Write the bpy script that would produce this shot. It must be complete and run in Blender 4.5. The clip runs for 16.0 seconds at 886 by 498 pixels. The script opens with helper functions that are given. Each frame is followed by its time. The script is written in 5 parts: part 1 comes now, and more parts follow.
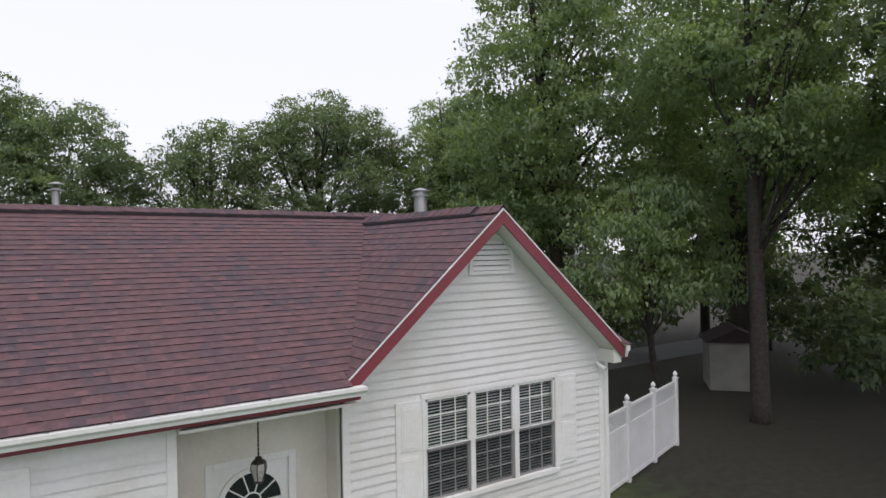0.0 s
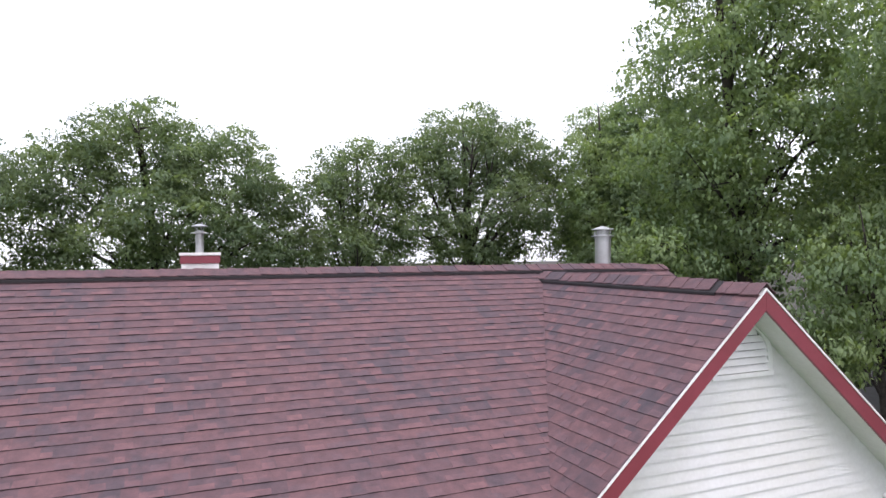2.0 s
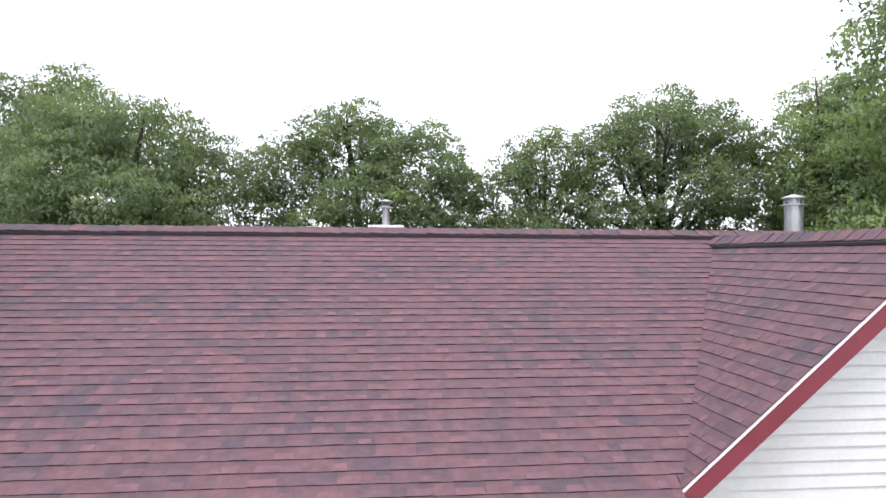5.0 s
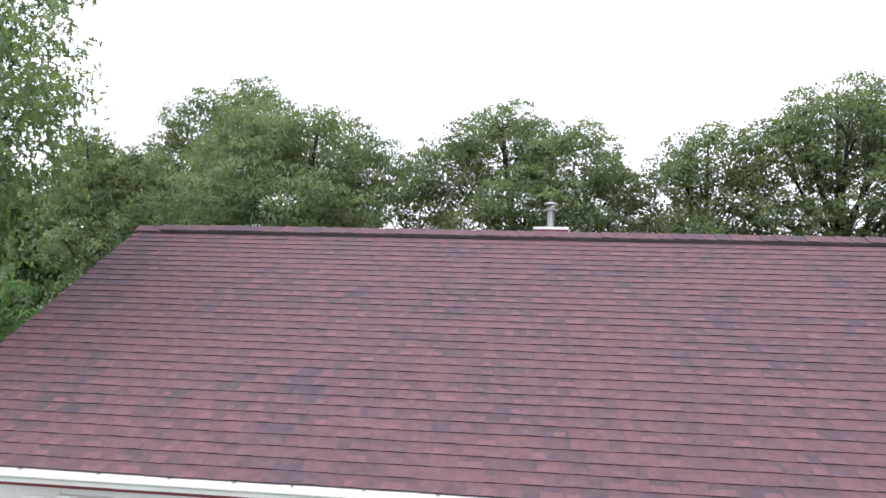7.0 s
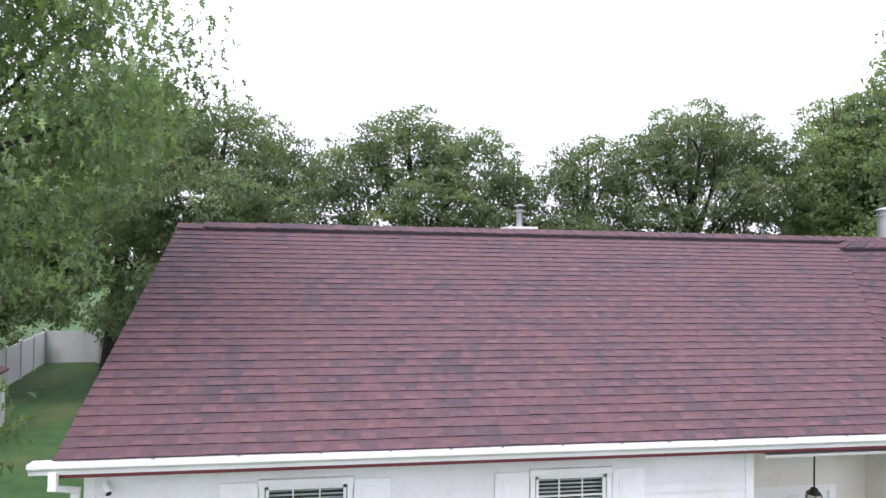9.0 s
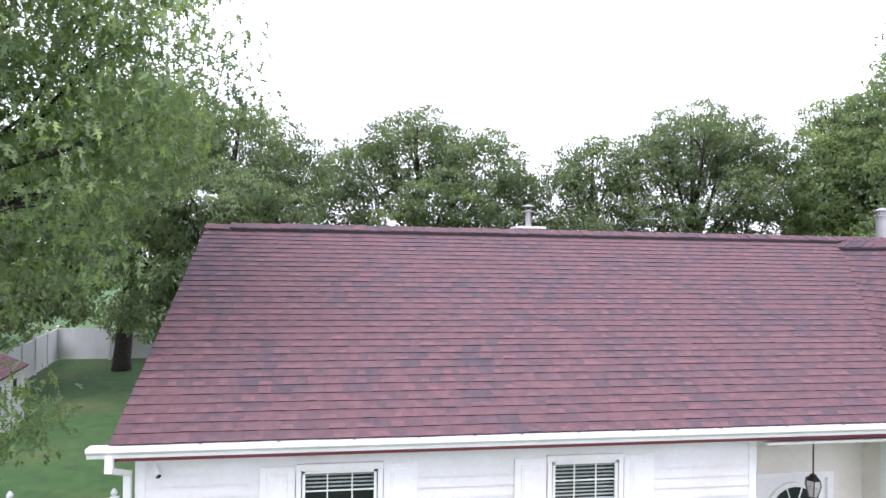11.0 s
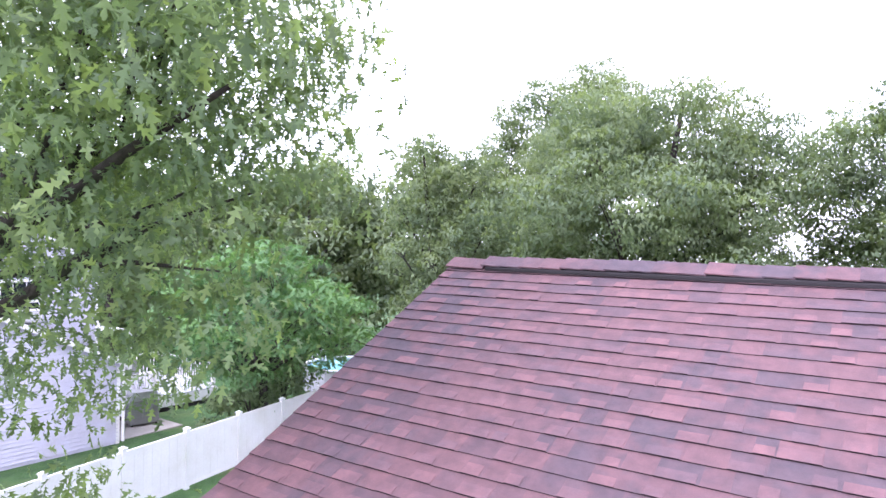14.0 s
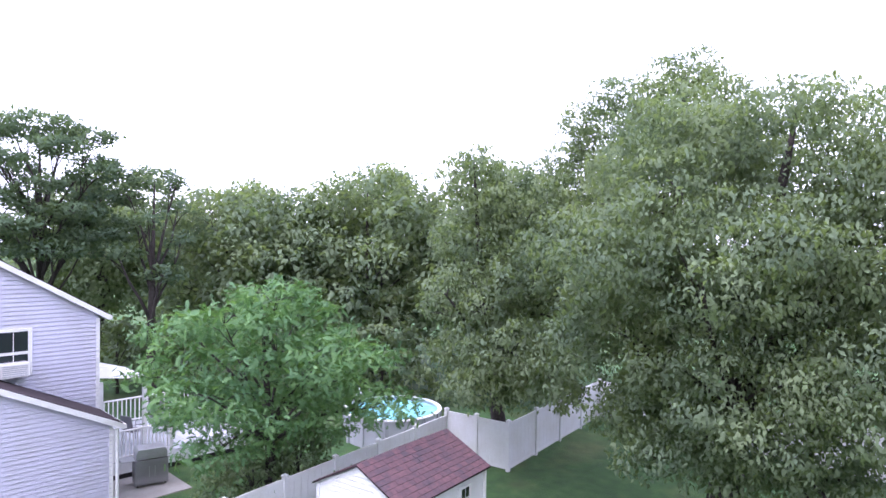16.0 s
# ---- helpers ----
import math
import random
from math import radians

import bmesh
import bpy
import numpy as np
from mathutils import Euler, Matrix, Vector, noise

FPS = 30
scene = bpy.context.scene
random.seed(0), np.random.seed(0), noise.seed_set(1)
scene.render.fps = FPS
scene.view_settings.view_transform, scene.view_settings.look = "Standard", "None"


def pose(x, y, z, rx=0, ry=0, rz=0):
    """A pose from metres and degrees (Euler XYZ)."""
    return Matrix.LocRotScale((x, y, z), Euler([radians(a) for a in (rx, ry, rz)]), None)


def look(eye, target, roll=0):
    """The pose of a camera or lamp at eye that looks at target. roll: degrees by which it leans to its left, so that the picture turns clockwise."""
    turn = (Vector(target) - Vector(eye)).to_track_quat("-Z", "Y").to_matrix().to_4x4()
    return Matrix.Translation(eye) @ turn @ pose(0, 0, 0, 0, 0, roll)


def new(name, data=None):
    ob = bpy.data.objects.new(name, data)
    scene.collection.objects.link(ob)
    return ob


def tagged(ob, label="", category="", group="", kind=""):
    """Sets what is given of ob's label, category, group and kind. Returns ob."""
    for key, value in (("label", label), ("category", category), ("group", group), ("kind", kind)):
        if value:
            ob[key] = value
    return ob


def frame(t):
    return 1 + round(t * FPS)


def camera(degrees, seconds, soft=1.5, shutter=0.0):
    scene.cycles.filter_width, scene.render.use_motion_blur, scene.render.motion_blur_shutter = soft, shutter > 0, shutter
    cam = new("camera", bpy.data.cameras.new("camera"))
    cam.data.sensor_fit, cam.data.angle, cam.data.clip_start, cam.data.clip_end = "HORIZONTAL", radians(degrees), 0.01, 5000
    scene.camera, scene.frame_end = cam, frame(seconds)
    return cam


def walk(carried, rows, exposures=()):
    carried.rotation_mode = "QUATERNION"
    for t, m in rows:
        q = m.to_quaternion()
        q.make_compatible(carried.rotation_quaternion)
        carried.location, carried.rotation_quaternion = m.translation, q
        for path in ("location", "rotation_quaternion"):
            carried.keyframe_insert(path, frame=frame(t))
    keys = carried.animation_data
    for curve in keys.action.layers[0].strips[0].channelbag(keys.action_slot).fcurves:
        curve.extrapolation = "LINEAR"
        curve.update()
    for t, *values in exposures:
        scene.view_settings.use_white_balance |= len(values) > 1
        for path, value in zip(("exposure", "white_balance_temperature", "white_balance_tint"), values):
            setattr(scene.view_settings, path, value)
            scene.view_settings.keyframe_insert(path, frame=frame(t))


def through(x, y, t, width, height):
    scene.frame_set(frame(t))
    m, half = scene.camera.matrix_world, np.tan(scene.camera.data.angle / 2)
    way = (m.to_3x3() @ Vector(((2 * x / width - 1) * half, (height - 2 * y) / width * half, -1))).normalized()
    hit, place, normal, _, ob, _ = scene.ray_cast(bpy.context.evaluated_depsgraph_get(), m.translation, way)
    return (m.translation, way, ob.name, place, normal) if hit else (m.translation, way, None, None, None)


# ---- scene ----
cam = camera(68.4, 16.0)
# seconds, x, y, z, yaw, pitch, roll
ROWS = [
    (0.0, 0.065, 0.070, 4.700, -34.77, 0.13, 1.02),
    (0.5, 0.711, 1.898, 5.517, -25.86, 0.06, 0.29),
    (1.0, 1.076, 2.576, 5.738, -24.07, 0.23, 0.57),
    (1.5, 0.982, 2.628, 5.703, -23.23, 0.32, 0.58),
    (2.0, 0.624, 2.453, 5.635, -22.91, 0.41, 0.59),
    (2.5, 0.256, 2.291, 5.522, -22.89, 0.64, 0.49),
    (3.0, 0.041, 2.132, 5.320, -22.98, 0.82, 0.46),
    (3.5, 0.167, 2.023, 5.150, -22.63, 0.93, 0.49),
    (4.0, 0.568, 2.037, 5.063, -21.90, 0.68, 0.19),
    (4.5, 0.887, 2.035, 5.036, -15.49, 0.79, 0.32),
    (5.0, 1.113, 1.982, 5.072, -5.30, 0.62, -0.02),
    (7.5, 0.121, 1.365, 5.153, 7.08, 0.17, -1.00),
    (8.0, -0.867, 1.156, 5.077, -2.78, 0.39, -0.85),
    (8.5, -1.895, 0.843, 5.053, -6.92, 0.42, -0.70),
    (9.0, -2.885, 0.566, 5.044, -8.57, 0.44, -0.70),
    (11.5, -3.202, 0.129, 5.071, -8.40, 0.16, -0.72),
    (12.0, -2.501, 0.765, 5.060, 4.85, 0.11, -0.40),
    (12.5, -2.023, 2.015, 5.048, 17.71, -0.05, -0.84),
    (13.0, -1.894, 3.313, 4.998, 23.21, 0.19, -1.06),
    (13.5, -1.913, 4.729, 5.071, 28.01, -0.08, -0.62),
    (14.0, -1.835, 5.924, 5.581, 35.22, -0.13, -1.00),
    (14.5, -1.774, 6.770, 6.143, 42.05, -0.85, -0.90),
    (15.0, -2.031, 7.873, 6.529, 44.45, -1.26, -0.83),
    (15.5, -2.700, 9.150, 6.990, 45.00, -1.70, -0.50),
    (16.0, -2.693, 10.099, 7.061, 44.48, -1.17, -0.91),
]
EXPOSURES = [
    (0.0, -0.50, 6300, 17), (1.0, -0.10, 6250, 18), (2.0, 0.26, 6150, 20), (3.0, 0.48, 6120, 21), (4.0, 0.50, 6120, 21), (9.0, 0.38, 6040, 22),
    (11.5, 0.74, 5950, 26), (12.5, 0.94, 5950, 29), (13.5, 1.30, 5740, 33), (14.5, 1.42, 5660, 34), (15.2, 1.24, 5560, 35), (16.0, 0.98, 5540, 35),
]
walk(cam, [(t, pose(x, y, z, 90 + pitch, roll, yaw)) for t, x, y, z, yaw, pitch, roll in ROWS], EXPOSURES)

# ---------------------------------------------------------------- light
world = bpy.data.worlds.new("overcast")
scene.world = world
world.use_nodes = True
wn, wl = world.node_tree.nodes, world.node_tree.links
wn.clear()
sky = wn.new("ShaderNodeTexSky")
sky.sky_type, sky.sun_disc = "NISHITA", False
sky.sun_elevation, sky.sun_rotation = radians(52), radians(150)
sky.dust_density, sky.air_density = 4.0, 1.0
sky_bg = wn.new("ShaderNodeBackground")
sky_bg.inputs[1].default_value = 0.04
wl.new(sky.outputs[0], sky_bg.inputs[0])
cloud_bg = wn.new("ShaderNodeBackground")
cloud_bg.inputs[0].default_value = (0.97, 0.98, 1.0, 1)
cloud_bg.inputs[1].default_value = 1.3
wadd = wn.new("ShaderNodeAddShader")
wout = wn.new("ShaderNodeOutputWorld")
wl.new(sky_bg.outputs[0], wadd.inputs[0])
wl.new(cloud_bg.outputs[0], wadd.inputs[1])
wl.new(wadd.outputs[0], wout.inputs[0])

sun_data = bpy.data.lights.new("sun", "SUN")
sun_data.energy, sun_data.angle, sun_data.color = 1.5, radians(30), (1.0, 0.96, 0.9)
sun = new("sun", sun_data)
sun.matrix_world = look((-10, -16, 36), (0, 0, 0))


# ---------------------------------------------------------------- materials
def mat(name, build):
    m = bpy.data.materials.new(name)
    m.use_nodes = True
    nt = m.node_tree
    nt.nodes.clear()
    out = nt.nodes.new("ShaderNodeOutputMaterial")
    build(nt, out)
    return m


def node(nt, kind, **values):
    n = nt.nodes.new(kind)
    for k, v in values.items():
        n.inputs[k.replace("_", " ")].default_value = v
    return n


def ramp(nt, fac, stops):
    r = nt.nodes.new("ShaderNodeValToRGB")
    e = r.color_ramp.elements
    while len(e) < len(stops):
        e.new(0.5)
    for el, (p, c) in zip(e, stops):
        el.position, el.color = p, (*c, 1)
    nt.links.new(fac, r.inputs[0])
    return r.outputs[0]


def coords(nt):
    return nt.nodes.new("ShaderNodeNewGeometry").outputs["Position"]


def noise_tex(nt, vec, scale, detail=4.0, rough=0.6):
    n = nt.nodes.new("ShaderNodeTexNoise")
    n.inputs["Scale"].default_value, n.inputs["Detail"].default_value = scale, detail
    n.inputs["Roughness"].default_value = rough
    nt.links.new(vec, n.inputs["Vector"])
    return n.outputs["Fac"]


def mix(nt, fac, a, b, how="MIX"):
    n = nt.nodes.new("ShaderNodeMix")
    n.data_type, n.blend_type = "RGBA", how
    for slot, v in ((0, fac), (6, a), (7, b)):
        if isinstance(v, (int, float)):
            n.inputs[slot].default_value = v
        elif isinstance(v, tuple):
            n.inputs[slot].default_value = (*v, 1)
        else:
            nt.links.new(v, n.inputs[slot])
    return n.outputs[2]


def surface(nt, out, col, rough=0.6, metal=0.0, bump=None, strength=0.2, dist=0.01):
    b = nt.nodes.new("ShaderNodeBsdfPrincipled")
    if isinstance(col, tuple):
        b.inputs["Base Color"].default_value = (*col, 1)
    else:
        nt.links.new(col, b.inputs["Base Color"])
    b.inputs["Roughness"].default_value, b.inputs["Metallic"].default_value = rough, metal
    if bump is not None:
        k = nt.nodes.new("ShaderNodeBump")
        k.inputs["Strength"].default_value, k.inputs["Distance"].default_value = strength, dist
        nt.links.new(bump, k.inputs["Height"])
        nt.links.new(k.outputs[0], b.inputs["Normal"])
    nt.links.new(b.outputs[0], out.inputs[0])
    return b


def painted(name, col, rough=0.5, dirt=0.12, metal=0.0):
    """Paint or vinyl with faint dirt at two sizes."""
    def build(nt, out):
        p = coords(nt)
        big, small = noise_tex(nt, p, 1.3), noise_tex(nt, p, 22.0)
        dark = tuple(c * (1 - dirt) * f for c, f in zip(col, (0.97, 0.96, 0.9)))
        c = mix(nt, ramp(nt, big, [(0.35, (0, 0, 0)), (0.75, (1, 1, 1))]), col, dark)
        c = mix(nt, 0.10, c, ramp(nt, small, [(0.3, (0.2, 0.2, 0.2)), (0.7, (1, 1, 1))]), "MULTIPLY")
        surface(nt, out, c, rough, metal, small, 0.05)
    return mat(name, build)


def shingle_mat(name, single, slate_share=0.95, tone=(0.91, 0.89, 0.88)):
    """Granule-coated asphalt: warm maroon tabs with slate ones in drifts."""
    def build(nt, out):
        p = coords(nt)
        if single:
            rnd = nt.nodes.new("ShaderNodeObjectInfo").outputs["Random"]
        else:
            rnd = nt.nodes.new("ShaderNodeNewGeometry").outputs["Random Per Island"]
        drift = nt.nodes.new("ShaderNodeMath")
        drift.operation = "MULTIPLY_ADD"
        nt.links.new(rnd, drift.inputs[0])
        drift.inputs[1].default_value = 0.62
        spread = nt.nodes.new("ShaderNodeMapRange")
        spread.inputs["From Min"].default_value, spread.inputs["From Max"].default_value = 0.32, 0.68
        spread.inputs["To Max"].default_value = 0.38
        nt.links.new(noise_tex(nt, p, 8.0, 2.0), spread.inputs[0])
        nt.links.new(spread.outputs[0], drift.inputs[2])
        rnd = drift.outputs[0]
        patch = noise_tex(nt, p, 1.1, 3.0)
        warm = ramp(nt, rnd, [(0.0, (0.100, 0.064, 0.075)), (0.30, (0.122, 0.070, 0.079)), (0.65, (0.138, 0.075, 0.082)), (1.0, (0.160, 0.086, 0.091))])
        slate = ramp(nt, rnd, [(0.0, (0.070, 0.057, 0.072)), (0.38, (0.086, 0.063, 0.076)), (0.60, (0.122, 0.070, 0.080)), (1.0, (0.150, 0.081, 0.088))])
        c = mix(nt, ramp(nt, patch, [(0.40, (0.12, 0.12, 0.12)), (0.60, (slate_share,) * 3)]), warm, slate)
        blot = noise_tex(nt, p, 9.0, 3.0)
        c = mix(nt, 0.6, c, ramp(nt, blot, [(0.34, (0.68, 0.70, 0.74)), (0.66, (1.22, 1.18, 1.16))]), "MULTIPLY")
        grain = noise_tex(nt, p, 240.0, 2.0, 0.8)
        c = mix(nt, 0.5, c, ramp(nt, grain, [(0.25, (0.55, 0.55, 0.55)), (0.75, (1.32, 1.32, 1.32))]), "MULTIPLY")
        c = mix(nt, 1.0, c, tone, "MULTIPLY")
        surface(nt, out, c, 0.82, 0.0, grain, 0.5, 0.004)
    return mat(name, build)


def screen_build(nt, out):
    d = nt.nodes.new("ShaderNodeBsdfDiffuse")
    d.inputs[0].default_value = (0.03, 0.03, 0.035, 1)
    t = nt.nodes.new("ShaderNodeBsdfTransparent")
    m = nt.nodes.new("ShaderNodeMixShader")
    m.inputs[0].default_value = 0.55
    nt.links.new(t.outputs[0], m.inputs[1])
    nt.links.new(d.outputs[0], m.inputs[2])
    nt.links.new(m.outputs[0], out.inputs[0])


SHINGLE_ONE, SHINGLE = shingle_mat("asphalt_shingle_single", True), shingle_mat("asphalt_shingle", False)
TOOTH = shingle_mat("asphalt_shingle_tooth", False, 0.50, (1.06, 1.02, 1.00))
BUTT = painted("shingle_butt_edge", (0.030, 0.018, 0.022), 0.9)
DARK = painted("dark_vent", (0.02, 0.017, 0.02), 0.8)
WHITE = painted("white_vinyl", (0.74, 0.74, 0.735), 0.42, 0.10)
TRIM = painted("white_trim", (0.84, 0.84, 0.84), 0.35, 0.08)
CREAM = painted("cream_vinyl", (0.70, 0.67, 0.60), 0.45, 0.12)
SOFFIT = painted("soffit_vinyl", (0.74, 0.73, 0.70), 0.5, 0.12)
RED = painted("maroon_paint", (0.235, 0.045, 0.062), 0.4, 0.2)
GALV = painted("galvanised_steel", (0.55, 0.56, 0.58), 0.38, 0.25, 0.75)
BRONZE = painted("dark_bronze", (0.05, 0.045, 0.04), 0.4, 0.2, 0.6)
LILAC = painted("grey_lilac_vinyl", (0.55, 0.55, 0.66), 0.5, 0.10)
BLIND = painted("window_blind", (0.62, 0.65, 0.65), 0.6, 0.1)
SCREEN = mat("insect_screen", lambda nt, out: screen_build(nt, out))
ROOM_SHADE = painted("room_shade_tone", (0.035, 0.04, 0.045), 0.9)
FENCE = painted("white_fence_vinyl", (0.80, 0.81, 0.82), 0.4, 0.10)
CONCRETE = painted("concrete", (0.40, 0.38, 0.35), 0.85, 0.25)
POOLWALL = painted("pool_wall_grey", (0.50, 0.52, 0.56), 0.4, 0.12)
STEEL = painted("grill_steel", (0.36, 0.36, 0.38), 0.4, 0.2, 0.7)
ASPHALT = painted("road_asphalt", (0.16, 0.16, 0.165), 0.9, 0.2)
BARK = mat("bark", lambda nt, out: surface(
    nt, out, ramp(nt, noise_tex(nt, coords(nt), 9.0, 6.0, 0.7), [(0.3, (0.020, 0.016, 0.014)), (0.7, (0.070, 0.058, 0.050))]),
    0.9, 0.0, noise_tex(nt, coords(nt), 26.0), 0.8, 0.02))


def water_build(nt, out):
    p = coords(nt)
    w = noise_tex(nt, p, 3.0, 2.0)
    b = surface(nt, out, ramp(nt, w, [(0.3, (0.20, 0.62, 0.68)), (0.7, (0.36, 0.76, 0.80))]), 0.12, 0.0, w, 0.15, 0.05)
    b.inputs["IOR"].default_value = 1.33


WATER = mat("pool_water", water_build)


def glass_build(nt, out):
    g = nt.nodes.new("ShaderNodeBsdfGlossy")
    g.inputs["Roughness"].default_value = 0.02
    t = nt.nodes.new("ShaderNodeBsdfTransparent")
    t.inputs[0].default_value = (0.93, 0.96, 0.96, 1)
    f = nt.nodes.new("ShaderNodeLayerWeight")
    k = nt.nodes.new("ShaderNodeMapRange")
    k.inputs["To Min"].default_value, k.inputs["To Max"].default_value = 0.04, 0.40
    nt.links.new(f.outputs["Facing"], k.inputs[0])
    m = nt.nodes.new("ShaderNodeMixShader")
    nt.links.new(k.outputs[0], m.inputs[0])
    nt.links.new(t.outputs[0], m.inputs[1])
    nt.links.new(g.outputs[0], m.inputs[2])
    nt.links.new(m.outputs[0], out.inputs[0])


GLASS = mat("window_glass", glass_build)


def grass_build(nt, out):
    p = coords(nt)
    big, mid, fine = noise_tex(nt, p, 0.35), noise_tex(nt, p, 2.2), noise_tex(nt, p, 60.0, 3.0, 0.8)
    c = ramp(nt, mid, [(0.3, (0.032, 0.085, 0.020)), (0.55, (0.048, 0.125, 0.027)), (0.8, (0.082, 0.150, 0.038))])
    c = mix(nt, ramp(nt, big, [(0.5, (0, 0, 0)), (0.72, (0.55, 0.55, 0.55))]), c, (0.150, 0.150, 0.055))
    # tree shade at the right put into the lawn colour, noisy edge
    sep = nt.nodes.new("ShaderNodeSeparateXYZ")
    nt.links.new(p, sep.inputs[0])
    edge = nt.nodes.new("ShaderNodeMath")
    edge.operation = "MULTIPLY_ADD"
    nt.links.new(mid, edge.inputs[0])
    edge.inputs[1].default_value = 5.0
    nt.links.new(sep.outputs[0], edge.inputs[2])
    canopy_shade = nt.nodes.new("ShaderNodeMapRange")
    canopy_shade.inputs["From Min"].default_value, canopy_shade.inputs["From Max"].default_value = 12.0, 14.5
    nt.links.new(edge.outputs[0], canopy_shade.inputs[0])
    shade_tone = ramp(nt, noise_tex(nt, p, 5.0), [(0.3, (0.020, 0.018, 0.011)), (0.7, (0.042, 0.040, 0.022))])
    c = mix(nt, canopy_shade.outputs[0], c, shade_tone)
    c = mix(nt, 0.7, c, ramp(nt, fine, [(0.25, (0.45, 0.45, 0.45)), (0.75, (1.35, 1.35, 1.35))]), "MULTIPLY")
    surface(nt, out, c, 0.9, 0.0, fine, 0.9, 0.03)


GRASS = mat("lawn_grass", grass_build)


def leaf_mat(name, dark, mid, light, gloss=0.32, through=0.36):
    def build(nt, out):
        rnd = nt.nodes.new("ShaderNodeNewGeometry").outputs["Random Per Island"]
        c = ramp(nt, rnd, [(0.0, dark), (0.55, mid), (1.0, light)])
        patch = noise_tex(nt, coords(nt), 0.55, 3.0)
        c = mix(nt, 0.75, c, ramp(nt, patch, [(0.3, (0.62, 0.70, 0.72)), (0.7, (1.25, 1.2, 0.95))]), "MULTIPLY")
        b = nt.nodes.new("ShaderNodeBsdfPrincipled")
        b.inputs["Roughness"].default_value = 0.58
        b.inputs["Specular IOR Level"].default_value = gloss
        nt.links.new(c, b.inputs["Base Color"])
        t = nt.nodes.new("ShaderNodeBsdfTranslucent")
        nt.links.new(mix(nt, 1.0, c, (1.25, 1.3, 0.6), "MULTIPLY"), t.inputs[0])
        m = nt.nodes.new("ShaderNodeMixShader")
        m.inputs[0].default_value = through
        nt.links.new(b.outputs[0], m.inputs[1])
        nt.links.new(t.outputs[0], m.inputs[2])
        nt.links.new(m.outputs[0], out.inputs[0])
    return mat(name, build)


LEAF_OAK = leaf_mat("oak_leaf", (0.168, 0.220, 0.145), (0.188, 0.248, 0.158), (0.212, 0.276, 0.174), 0.1, 0.44)
LEAF_NEAR = leaf_mat("red_oak_leaf", (0.178, 0.252, 0.155), (0.220, 0.315, 0.168), (0.305, 0.410, 0.182), 0.45, 0.46)
LEAF_LIGHT = leaf_mat("young_leaf", (0.210, 0.285, 0.172), (0.240, 0.318, 0.185), (0.275, 0.356, 0.204), 0.15, 0.46)
LEAF_LOCUST = leaf_mat("locust_leaf", (0.118, 0.235, 0.115), (0.150, 0.285, 0.130), (0.190, 0.330, 0.150), 0.25)
LEAF_PINE = leaf_mat("pine_needle", (0.105, 0.155, 0.105), (0.128, 0.188, 0.120), (0.155, 0.220, 0.135), 0.1)
GR = -0.40          # the lawn, below the porch floor


